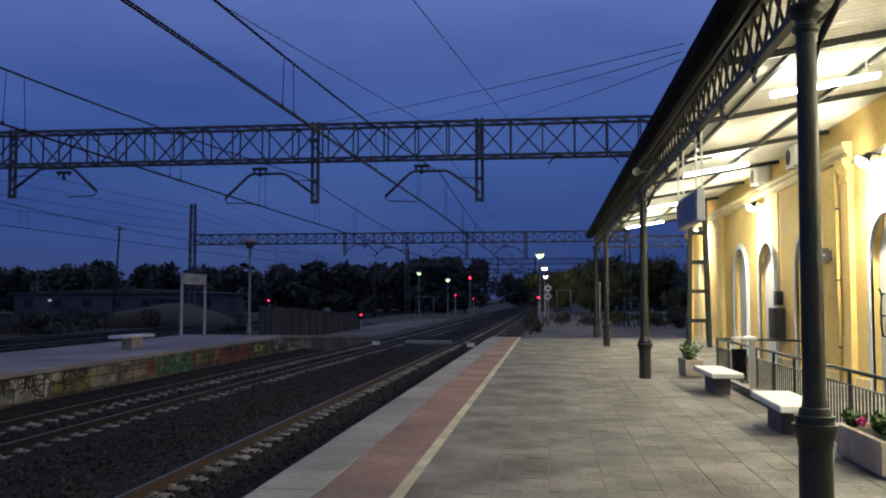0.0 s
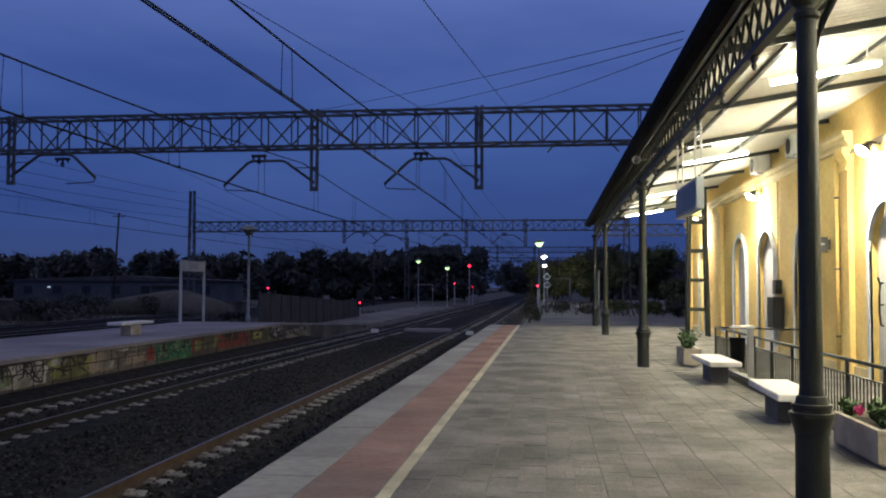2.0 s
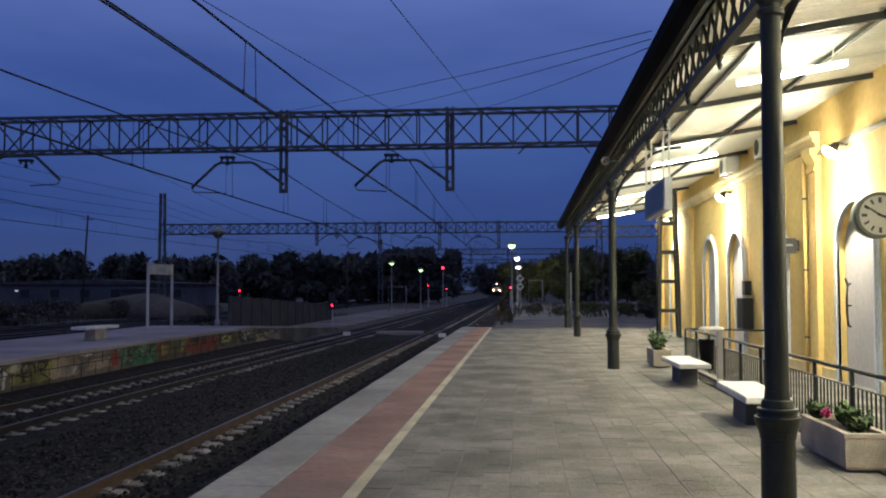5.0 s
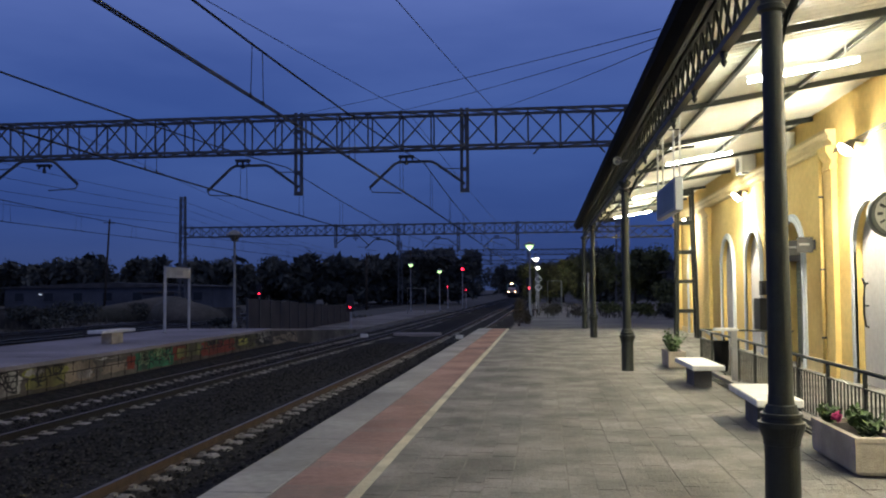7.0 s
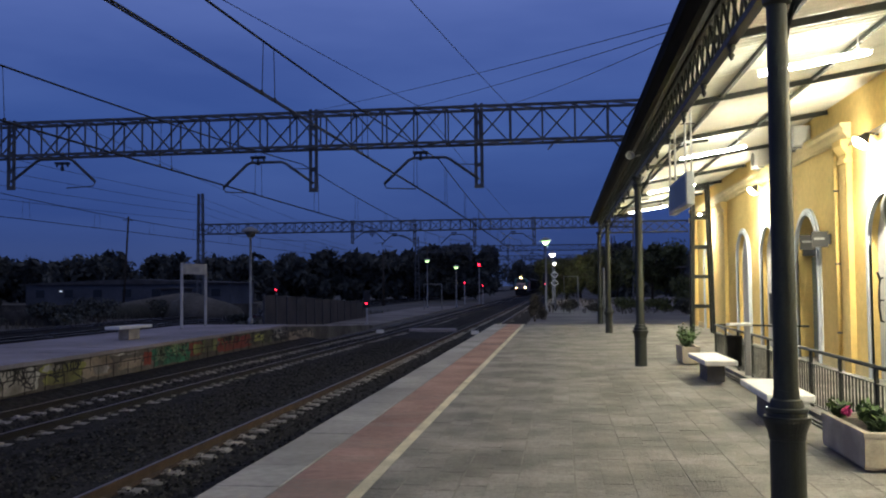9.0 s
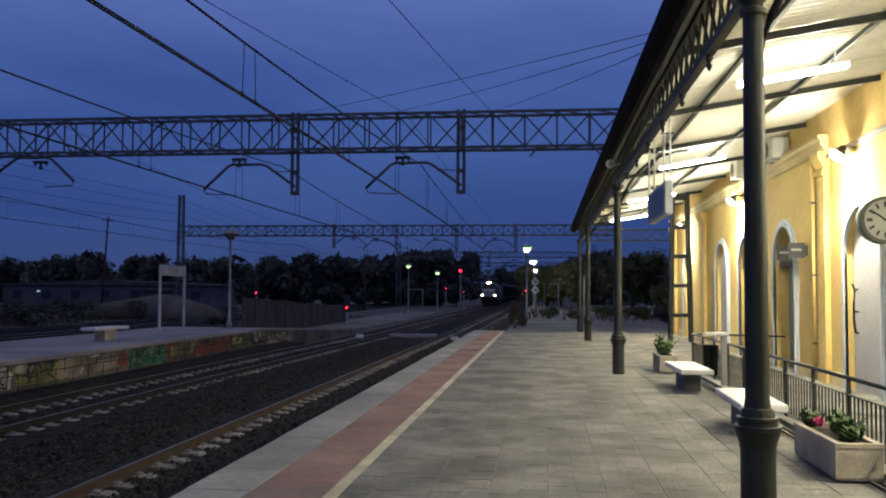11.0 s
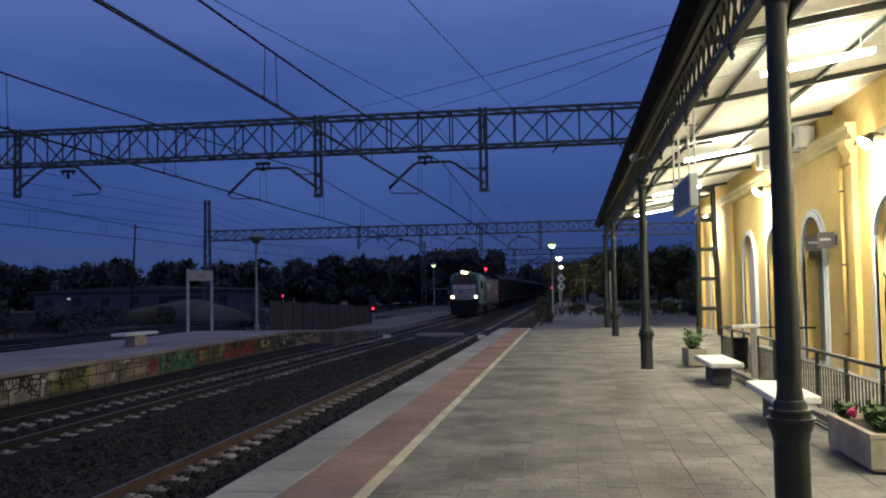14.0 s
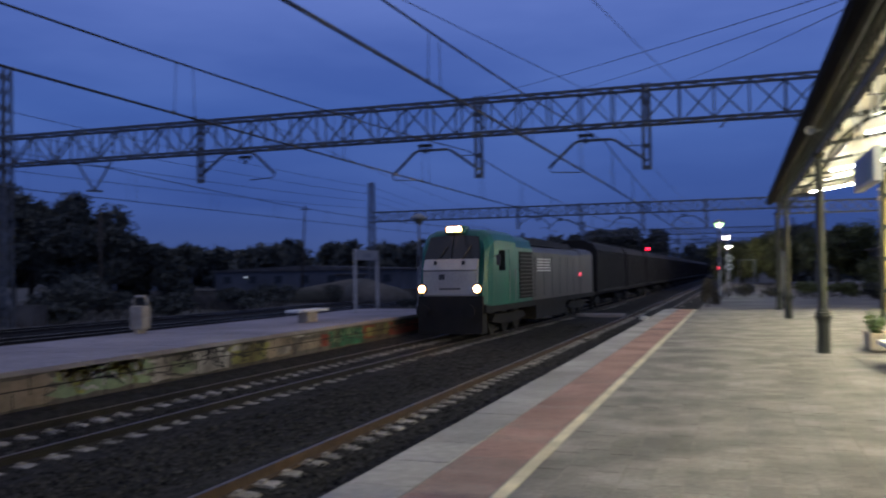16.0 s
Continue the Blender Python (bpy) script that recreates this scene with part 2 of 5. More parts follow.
def prism(bm, outline, y0, y1):
    """An x-z outline drawn out along y."""
    a = [bm.verts.new((x, y0, z)) for x, z in outline]
    b = [bm.verts.new((x, y1, z)) for x, z in outline]
    n = len(outline)
    bm.faces.new(a)
    bm.faces.new(b[::-1])
    for i in range(n):
        j = (i + 1) % n
        bm.faces.new((a[j], a[i], b[i], b[j]))


def prism_x(bm, outline, x0, x1):
    """A y-z outline drawn out along x."""
    a = [bm.verts.new((x0, y, z)) for y, z in outline]
    b = [bm.verts.new((x1, y, z)) for y, z in outline]
    n = len(outline)
    bm.faces.new(a[::-1])
    bm.faces.new(b)
    for i in range(n):
        j = (i + 1) % n
        bm.faces.new((a[i], a[j], b[j], b[i]))


def bmesh_box(*a):
    bm = bmesh.new()
    box(bm, *a)
    return bm


def mesh_of(name, bm, material):
    bmesh.ops.recalc_face_normals(bm, faces=bm.faces[:])
    me = bpy.data.meshes.new(name)
    bm.to_mesh(me)
    bm.free()
    me.materials.append(material)
    return me


def part(name, bm, material, parent=None, label=""):
    ob = new(name, bm if isinstance(bm, bpy.types.Mesh) else mesh_of(name, bm, material))
    if parent:
        ob.parent = parent
    if label:
        ob["label"] = label
    return ob


def empty(name, m=None):
    ob = new(name)
    if m:
        ob.matrix_world = m
    return ob


def solid(name, material, f, parent=None, label=""):
    bm = bmesh.new()
    f(bm)
    return part(name, bm, material, parent, label)


def leaf_cloud(bm, rng, c, r, n, size, flat=0.7):
    """Many small leaf blades scattered through an uneven ball."""
    for _ in range(n):
        d = Vector((rng.gauss(0, 1), rng.gauss(0, 1), rng.gauss(0, 1))).normalized() * (rng.random() ** 0.4)
        p = Vector(c) + Vector((d.x * r, d.y * r, d.z * r * flat))
        a = Vector((rng.gauss(0, 1), rng.gauss(0, 1), rng.gauss(0, 1))).normalized()
        b = a.cross(Vector((rng.gauss(0, 1), rng.gauss(0, 1), rng.gauss(0, 1)))).normalized()
        s = size * rng.uniform(0.6, 1.4)
        bm.faces.new([bm.verts.new(p + a * s), bm.verts.new(p + b * s * 0.45), bm.verts.new(p - a * s), bm.verts.new(p - b * s * 0.45)])

# ---- ground, tracks and platforms ----
RAIL = -0.6            # height of the rail heads; the platform surface is 0
EDGE = -2.88           # platform edge
END = 41.4             # far end of the paved platform
ISL, ISL_FAR = -12.0, -16.9


def isl_z(y):
    """Height of the island platform, a little above the main one."""
    return 0.2


def bend(y, x=-10.0):
    """The slew of the running lines beyond the station; the track beside the platform hardly moves."""
    t = min(1, max(0, (y - 8) / 55))
    return (0.12 if x > -7.5 else 0.85) * t * t * (3 - 2 * t)


TRACKS = {"one": -4.5, "two": -10.12, "three": -28.0, "four": -33.4}

bm = bmesh.new()
g = bmesh.ops.create_grid(bm, x_segments=60, y_segments=80, size=1)
for v in bm.verts:
    x, y = v.co.x, v.co.y
    v.co.x = math.copysign(abs(x) ** 2.2 * 1500, x) - 6
    v.co.y = math.copysign(abs(y) ** 2.0 * 2500, y) + 30
    far = max(0, abs(v.co.x + 8) - 14)
    v.co.z = -0.86 + 0.12 * noise.noise(v.co * 0.13) * min(1, far / 6)
ground = tagged(part("ground", bm, M["earth"]), "bare dry earth between the tracks and beyond", "ground", kind="structure")


def ballast_bed(name, xc, y0, y1, half=1.75, top=RAIL - 0.17):
    rng = random.Random(name)
    bm = bmesh.new()
    ys = [y0 + (y1 - y0) * (i / 150) ** 1.6 for i in range(151)]
    prof = [(-half - 0.7, -0.9), (-half, top), (-half * 0.6, top + 0.015), (-0.45, top - 0.02), (0.45, top - 0.02), (half * 0.6, top + 0.015), (half, top), (half + 0.7, -0.9)]
    rows = [[bm.verts.new((xc + bend(y, xc) + x + rng.uniform(-0.03, 0.03), y, z + (rng.uniform(-0.02, 0.02) if z > -0.8 else 0))) for x, z in prof] for y in ys]
    for a, b in zip(rows, rows[1:]):
        for i in range(len(prof) - 1):
            bm.faces.new((a[i], a[i + 1], b[i + 1], b[i]))
    return tagged(part("track_bed", bm, M["ballast"]), "dark grey crushed stone ballast under the rails", "ballast", kind="structure")


for key, xc in TRACKS.items():
    ballast_bed("track_bed_" + key, xc, -30, 500)
# the bed between the two main lines
bm = bmesh.new()
for i in range(100):
    y0, y1 = -30 + 5.3 * i, -30 + 5.3 * (i + 1)
    bm.faces.new([bm.verts.new((x + bend(y), y, RAIL - 0.19 + 0.015 * math.sin(3 * y))) for x, y in ((-9.2, y0), (-6.1, y0), (-6.1, y1), (-9.2, y1))])
    bm.faces.new([bm.verts.new((x, y, RAIL - 0.2)) for x, y in ((-3.4, y0), (EDGE - 0.02, y0), (EDGE - 0.02, y1), (-3.4, y1))])
prism(bm, [(ISL - 0.05, -0.9), (ISL - 0.05, -0.55), (ISL + 0.35, -0.60), (ISL + 0.8, -0.80), (ISL + 0.8, -0.9)], -14, 41)
tagged(part("track_bed", bm, M["ballast"]), "dark grey ballast levelled between the running lines", "ballast", kind="structure")

# loose stones on the ballast
rng = random.Random(5)
verts, faces = [], []
for i in range(42000):
    y = 3 + 40 * rng.random() ** 1.7
    x = rng.uniform(-12.0, EDGE - 0.02)
    s = rng.uniform(0.02, 0.06)
    z = RAIL - 0.175 + rng.uniform(-0.012, 0.012)
    if any(abs(x - bend(y, TRACKS[k]) - TRACKS[k] - sx * 0.86) < 0.12 for k in ("one", "two") for sx in (-1, 1)):
        continue
    k = len(verts)
    a = rng.uniform(0, 6.28)
    for j in range(4):
        verts.append((x + s * math.cos(a + j * 1.57) * rng.uniform(0.6, 1.1), y + s * math.sin(a + j * 1.57) * rng.uniform(0.6, 1.1), z))
    verts.append((x + rng.uniform(-0.4, 0.4) * s, y + rng.uniform(-0.4, 0.4) * s, z + s * rng.uniform(0.5, 0.9)))
    faces += [(k, k + 1, k + 4), (k + 1, k + 2, k + 4), (k + 2, k + 3, k + 4), (k + 3, k, k + 4)]
me = bpy.data.meshes.new("ballast_stones")
me.from_pydata(verts, [], faces)
me.materials.append(M["stone"])
tagged(new("ballast_stones", me), "loose crushed grey ballast stones on the track bed", "stones", kind="stuff")


def rail_mesh(xs, material, prof, y1=500):
    bm = bmesh.new()
    ys = [-30, 8, 11, 14, 17, 20, 24, 28, 32, 36, 40, 44, 48, 52, 56, 60, 64, 68, 120, 250, y1]
    for x0 in xs:
        rows = [[bm.verts.new((x0 + bend(y, x0) + x, y, RAIL + z)) for x, z in prof] for y in ys]
        for a, b in zip(rows, rows[1:]):
            for i in range(len(prof)):
                j = (i + 1) % len(prof)
                bm.faces.new((a[i], a[j], b[j], b[i]))
        bm.faces.new(rows[0])
    return bm


BODY = [(-0.07, -0.17), (0.07, -0.17), (0.07, -0.155), (0.012, -0.13), (0.012, -0.045), (0.036, -0.035), (0.036, -0.004), (-0.036, -0.004), (-0.036, -0.035), (-0.012, -0.045), (-0.012, -0.13), (-0.07, -0.155)]
HEAD = [(-0.03, -0.004), (0.03, -0.004), (0.026, 0.0), (-0.026, 0.0)]
for key, xc in TRACKS.items():
    tr = tagged(empty("railway_track"), "broad-gauge track with rusty rails on concrete sleepers", "track", group="railway tracks", kind="structure")
    for sx in (-0.86, 0.86):
        rm = M["rust"] if key == "one" else M["darkrust"]
        r = part("rail", rail_mesh([xc + sx], rm, BODY), rm, tr)
        part("rail_head", rail_mesh([xc + sx], None, HEAD), M["railtop"] if key in ("one", "two") else M["brighthead"], r, "worn bright running surface")


def block_mesh():
    bm = bmesh.new()
    prism(bm, [(-0.36, -0.13), (0.36, -0.13), (0.36, -0.02), (0.30, 0.012), (-0.30, 0.012), (-0.36, -0.02)], -0.13, 0.13)
    box(bm, -0.15, -0.08, -0.06, 0.06, 0.012, 0.045)
    box(bm, 0.08, 0.15, -0.06, 0.06, 0.012, 0.045)
    return mesh_of("sleeper", bm, M["sleeper"])


SLEEPER = block_mesh()


def lay_sleepers():
    tracks = [o for o in bpy.data.objects if o.name.startswith("railway_track")]
    for tr, (key, xc) in zip(tracks, TRACKS.items()):
        if key in ("one", "two"):
            rng = random.Random(key)
            for i in range(75):
                y = 4 + 0.6 * i
                for sx in (-0.86, 0.86):
                    if key == "one" and sx > 0 and i > 60:
                        continue
                    o = new("sleeper", SLEEPER)
                    o.parent = tr
                    o.matrix_local = pose(xc + sx + bend(y, xc) + rng.uniform(-0.015, 0.015), y + rng.uniform(-0.03, 0.03), RAIL - 0.158 + rng.uniform(-0.012, 0.006), 0, 0, rng.uniform(-2, 2))
        bm = bmesh.new()
        for i in range(170):
            y = (49 if key in ("one", "two") else 6) + 0.6 * i
            for sx in (-0.86, 0.86):
                box(bm, xc + sx + bend(y, xc) - 0.36, xc + sx + bend(y, xc) + 0.36, y - 0.13, y + 0.13, RAIL - 0.3, RAIL - 0.165)
        part("far_sleepers", bm, M["sleeper"], tr)["kind"] = "stuff"


# main platform: core, coping, tactile strip, line, paving
def platform_core(bm):
    box(bm, EDGE + 0.06, 14.0, -14, END, -0.95, -0.0055)
    prism_x(bm, [(END, -0.95), (END, -0.03), (END + 9, -0.62), (END + 9, -0.95)], EDGE + 0.06, -1.3)


platform = tagged(solid("platform", M["joint"], platform_core), "raised station platform paved in grey slabs", "platform", kind="structure")
facing = solid("facing", M["facing"], lambda bm: box(bm, EDGE + 0.03, EDGE + 0.058, -14, END, -0.95, -0.1), platform)

# forecourt beyond the paving
tagged(solid("forecourt", M["yard"], lambda bm: box(bm, -1.3, 40, END, 130, -0.9, -0.04)), "dusty earth yard beyond the paved platform", "yard", kind="structure")


def pave():
    def slab(nm, x, y, th, c, material):
        bm = bmesh.new()
        hx, hy = x / 2, y / 2
        lo = [bm.verts.new((a * hx, b * hy, -th)) for a, b in ((-1, -1), (1, -1), (1, 1), (-1, 1))]
        mi = [bm.verts.new((a * hx, b * hy, -c)) for a, b in ((-1, -1), (1, -1), (1, 1), (-1, 1))]
        up = [bm.verts.new((a * (hx - c), b * (hy - c), 0)) for a, b in ((-1, -1), (1, -1), (1, 1), (-1, 1))]
        for p, q in ((lo, mi), (mi, up)):
            for i in range(4):
                j = (i + 1) % 4
                bm.faces.new((p[i], p[j], q[j], q[i]))
        bm.faces.new(up)
        return mesh_of(nm, bm, material)

    rng = random.Random(11)
    # coping stones, one metre long
    cop = slab("coping_stone", 0.655, 0.996, 0.1, 0.012, M["coping"])
    for i in range(48):
        o = part("coping_stone", cop, None, platform)
        o.matrix_local = pose(EDGE + 0.33, -5.3 + i, rng.uniform(-0.003, 0.003))
    # ribbed tactile tiles
    bm = bmesh.new()
    box(bm, -0.358, 0.358, -0.198, 0.198, -0.06, -0.006)
    for k in range(7):
        y = -0.17 + k * 0.057
        prism_x(bm, [(y - 0.015, -0.006), (y + 0.015, -0.006), (y + 0.008, 0.0), (y - 0.008, 0.0)], -0.35, 0.35)
    tact = mesh_of("tactile_tile", bm, M["pink"])
    for i in range(118):
        o = part("tactile_tile", tact, None, platform)
        o.matrix_local = pose(EDGE + 0.665 + 0.36, -5 + i * 0.4, rng.uniform(-0.002, 0.002))
    # line
    bm = bmesh.new()
    for i in range(47):
        y0 = -5.2 + i
        box(bm, EDGE + 1.40, EDGE + 1.525, y0 + 0.002, y0 + 0.998, -0.06, 0.0 + rng.uniform(-0.001, 0.002))
    part("edge_line", bm, M["line"], platform, "worn cream painted line")
    # grey slabs in long courses beside the line, their cross joints staggered
    W, L = 0.275, 0.4
    sl = slab("paving_slab", W - 0.005, L - 0.003, 0.06, 0.003, M["paver"])
    count = 0
    verts, faces = [], []
    for i in range(37):
        # the courses lie in pairs with a wider joint between the pairs
        x = EDGE + 1.53 + W * (i + 0.5) + (0.004 if i % 2 else -0.004)
        for j in range(116):
            y = -5 + j * L + (L / 2 if i % 2 else 0)
            z = rng.uniform(-0.002, 0.002)
            if 5.2 < y < 11.2 and 4 < i < 25 and count < 300:
                o = part("paving_slab", sl, None, platform)
                o.matrix_local = pose(x, y, z, rng.uniform(-0.15, 0.15), rng.uniform(-0.15, 0.15), 0)
                count += 1
                continue
            k = len(verts)
            x0, x1, y0, y1, c = x - W / 2 + 0.0025, x + W / 2 - 0.0025, y - L / 2 + 0.0015, y + L / 2 - 0.0015, 0.003
            verts += [(x0, y0, -0.06), (x1, y0, -0.06), (x1, y1, -0.06), (x0, y1, -0.06)]
            verts += [(x0 + c, y0 + c, z), (x1 - c, y0 + c, z), (x1 - c, y1 - c, z), (x0 + c, y1 - c, z)]
            faces += [(k + 4, k + 5, k + 6, k + 7)] + [(k + q, k + (q + 1) % 4, k + 4 + (q + 1) % 4, k + 4 + q) for q in range(4)]
    me = bpy.data.meshes.new("paving")
    me.from_pydata(verts, [], faces)
    me.materials.append(M["paver"])
    part("paving", me, None, platform)["kind"] = "stuff"
    part("joint_cover", bmesh_box(EDGE + 0.66, EDGE + 1.42, 27.3, 27.39, -0.01, 0.008), M["darkgrey"], platform, "dark metal joint cover across the tactile strip")


# island platform with painted facing and ramp
def island_top(bm):
    prism_x(bm, [(-14, -0.9), (-14, isl_z(-14) - 0.004), (38, isl_z(38) - 0.004), (56, -0.6), (56, -0.9)], ISL_FAR, ISL - 0.05)


island = tagged(solid("island_platform", M["island"], island_top), "weathered island platform between the running lines, its face sprayed with graffiti", "platform", kind="structure")
ISLAB = mesh_of("island_slab", bmesh_box(-0.813, 0.813, -0.497, 0.497, -0.1, 0), M["island"])
rng = random.Random(14)
for i in range(52):
    for j in range(3):
        part("island_slab", ISLAB, None, island).matrix_local = pose(ISL - (ISL - ISL_FAR) * (j + 0.5) / 3, -13.5 + i, isl_z(0) + rng.uniform(0.0, 0.005), rng.uniform(-0.1, 0.1))
bm = bmesh.new()
prism_x(bm, [(-14, -0.9), (-14, isl_z(-14) - 0.10), (38, isl_z(38) - 0.10), (56, -0.66), (56, -0.9)], ISL - 0.048, ISL - 0.03)
part("island_facing", bm, M["facing"], island, "dark stained concrete face with graffiti")
# open joints between the facing blocks
part("face_joint", bmesh_box(ISL - 0.03, ISL - 0.018, 4, 37.9, -0.19, -0.165), M["under"], island, "dark open joint between the facing blocks")
FJ = mesh_of("face_joint", bmesh_box(-0.006, 0.006, -0.011, 0.011, -0.22, 0.22), M["under"])
for i in range(40):
    y = 5.0 + i * 0.82
    for z in (-0.43, 0.06):
        o = part("face_joint", FJ, None, island)
        o.matrix_local = pose(ISL - 0.025, y + (0.41 if z > 0 else 0), -0.06 if z > 0 else z)
tagged(solid("service_path", M["yard"], lambda bm: box(bm, -17.4, -12.3, 56.02, 112, -0.9, -0.74)), "pale dusty service path beside the tracks", "path", kind="structure")

# ---- overhead line ----
def lattice(bm, p, q, w, h, n, chord=0.09, brace=0.05, both=True):
    """A box lattice beam from p to q along x: four chords, uprights and diagonals."""
    p, q = Vector(p), Vector(q)
    for sy in (-w / 2, w / 2):
        for sz in (0, h):
            beam(bm, p + Vector((0, sy, sz)), q + Vector((0, sy, sz)), chord)
    for i in range(n + 1):
        c = p.lerp(q, i / n)
        for sy in (-w / 2, w / 2):
            beam(bm, c + Vector((0, sy, 0)), c + Vector((0, sy, h)), brace)
        beam(bm, c + Vector((0, -w / 2, 0)), c + Vector((0, w / 2, 0)), brace)
        beam(bm, c + Vector((0, -w / 2, h)), c + Vector((0, w / 2, h)), brace)
        if i < n:
            d = p.lerp(q, (i + 1) / n)
            for k, sy in enumerate((-w / 2, w / 2)):
                if (i + k) % 2:
                    beam(bm, c + Vector((0, sy, 0)), d + Vector((0, sy, h)), brace)
                else:
                    beam(bm, c + Vector((0, sy, h)), d + Vector((0, sy, 0)), brace)
            if both:
                beam(bm, c + Vector((0, -w / 2, h)), d + Vector((0, w / 2, h)), brace * 0.8)
                beam(bm, c + Vector((0, w / 2, 0)), d + Vector((0, -w / 2, 0)), brace * 0.8)


def lattice_mast(bm, x, y, z0, z1, w0=0.75, w1=0.45, step=0.75, chord=0.1, battens=False):
    n = max(3, int((z1 - z0) / step))
    def corner(i, sx, sy):
        w = w0 + (w1 - w0) * i / n
        return Vector((x + sx * w / 2, y + sy * 0.22, z0 + (z1 - z0) * i / n))
    for sx in (-1, 1):
        for sy in (-1, 1):
            beam(bm, corner(0, sx, sy), corner(n, sx, sy), chord)
    for i in range(n):
        for sy in (-1, 1):
            if battens:
                beam(bm, corner(i, -1, sy), corner(i, 1, sy), 0.14, 0.06, up=(0, 1, 0))
            else:
                beam(bm, corner(i, -1 if i % 2 else 1, sy), corner(i + 1, 1 if i % 2 else -1, sy), 0.05)
        for sx in (-1, 1):
            beam(bm, corner(i, sx, -1), corner(i + 1, sx, 1), 0.045)


def drop_post(bm, x, y, z0, z1):
    for sx in (-0.12, 0.12):
        beam(bm, (x + sx, y, z0), (x + sx, y, z1), 0.09, 0.12)
    for k in range(4):
        z = z0 + 0.08 + (z1 - z0) * k / 4
        beam(bm, (x - 0.16, y, z), (x + 0.16, y, z), 0.1, 0.16)


def cantilever(bm, x, y, z, reach, s=-1):
    """Curved bracket from the foot of the drop post to the registration point."""
    tube(bm, [(x, y, z + 0.45), (x + s * 1.15, y, z + 1.28), (x + s * 1.35, y, z + 1.37), (x + s * 2.65, y, z + 1.37), (x + s * 2.85, y, z + 1.28), (x + s * (reach), y, z + 0.36)], 0.06)
    tube(bm, [(x + s * reach, y, z + 0.35), (x + s * (reach - 0.1), y, z + 0.18), (x + s * (reach - 1.3), y, z + 0.12)], 0.025)
    beam(bm, (x, y, z + 1.05), (x + s * 1.0, y, z + 1.08), 0.035)


def insulator(bm, x, y, z, s=-1):
    beam(bm, (x - 0.3, y, z + 0.10), (x + 0.3, y, z + 0.10), 0.2, 0.1)
    beam(bm, (x - 0.26, y, z - 0.05), (x - 0.2, y, z + 0.1), 0.06)
    beam(bm, (x + 0.26, y, z - 0.05), (x + 0.2, y, z + 0.1), 0.06)
    lathe(bm, [(0.05, -0.22), (0.1, -0.18), (0.05, -0.14), (0.1, -0.1), (0.05, -0.06), (0.05, 0.05)], x, y, z, n=8)


def gantry(y, x0, x1, zb, zt, drops, mast_tops, n, label, detail=True):
    g = tagged(empty("overhead_gantry"), label, "gantry", group="overhead gantries")
    bm = bmesh.new()
    lattice(bm, (x0, y, zb), (x1, y, zt - (zt - zb)), 0.9 if detail else 0.7, zt - zb, n, 0.1 if detail else 0.12, 0.055 if detail else 0.07, both=detail)
    part("beam", bm, M["steel"], g)
    for (x, z), bat in zip(zip((x0, x1), mast_tops), (False, detail)):
        bm = bmesh.new()
        lattice_mast(bm, x - (0.38 if bat else 0), y, -0.9 if x < 0 else -0.1, z, 0.78 if bat else 0.8, 0.4 if bat else 0.5, 1.05 if bat else 0.75, 0.12, battens=bat)
        part("mast", bm, M["iron"] if bat else M["steel"], g)
    for x in drops:
        bm = bmesh.new()
        drop_post(bm, x, y, zb - (1.8 if x > -20 else 1.4), zt + 0.2)
        d = part("drop_post", bm, M["steel"], g)
        bm = bmesh.new()
        cantilever(bm, x, y, zb - (1.9 if x > -20 else 1.5), 3.85, -1 if x > -20 else 1)
        part("cantilever", bm, M["steel"], d)
        bm = bmesh.new()
        insulator(bm, x + (-2.35 if x > -20 else 2.35), y, zb - 0.42)
        part("insulator", bm, M["darkgrey"], d)
    if detail:
        bm = bmesh.new()
        beam(bm, (-30.0, y, zb), (-28.9, y, zb - 1.5), 0.07)
        beam(bm, (-27.8, y, zb), (-28.9, y, zb - 1.5), 0.07)
        beam(bm, (-29.1, y - 0.3, zb - 1.5), (-28.7, y + 0.3, zb - 1.5), 0.1)
        part("hanger", bm, M["steel"], g)
        for x in (0.35, 2.4):
            bm = bmesh.new()
            beam(bm, (x, y - 0.4, zb), (x + 0.35 * (1 if x > 1 else -1), y - 0.5, zb - 0.42), 0.06)
            part("cut_strut", bm, M["steel"], g)
    return g


gantry(33.6, -34.5, 6.14, 7.58, 8.97, (-2.74, -9.53, -22.9), (12.5, 8.95), 32, "galvanised lattice gantry beam spanning the tracks on steel masts")
gantry(97.7, -41.9, 8.6, 8.25, 9.4, (-2.6, -9.3, -16.2, -23.5), (13.1, 10.0), 44, "far galvanised lattice gantry beam over the tracks", detail=False)
gantry(158, -26, 9.5, 8.1, 9.1, (-2.6, -9.3, -16.0), (11, 10.5), 30, "distant lattice gantry across the running lines", detail=False)
gantry(215, -22, 9.5, 8.1, 9.1, (-2.6, -9.3), (11, 10.5), 26, "distant lattice gantry across the running lines", detail=False)


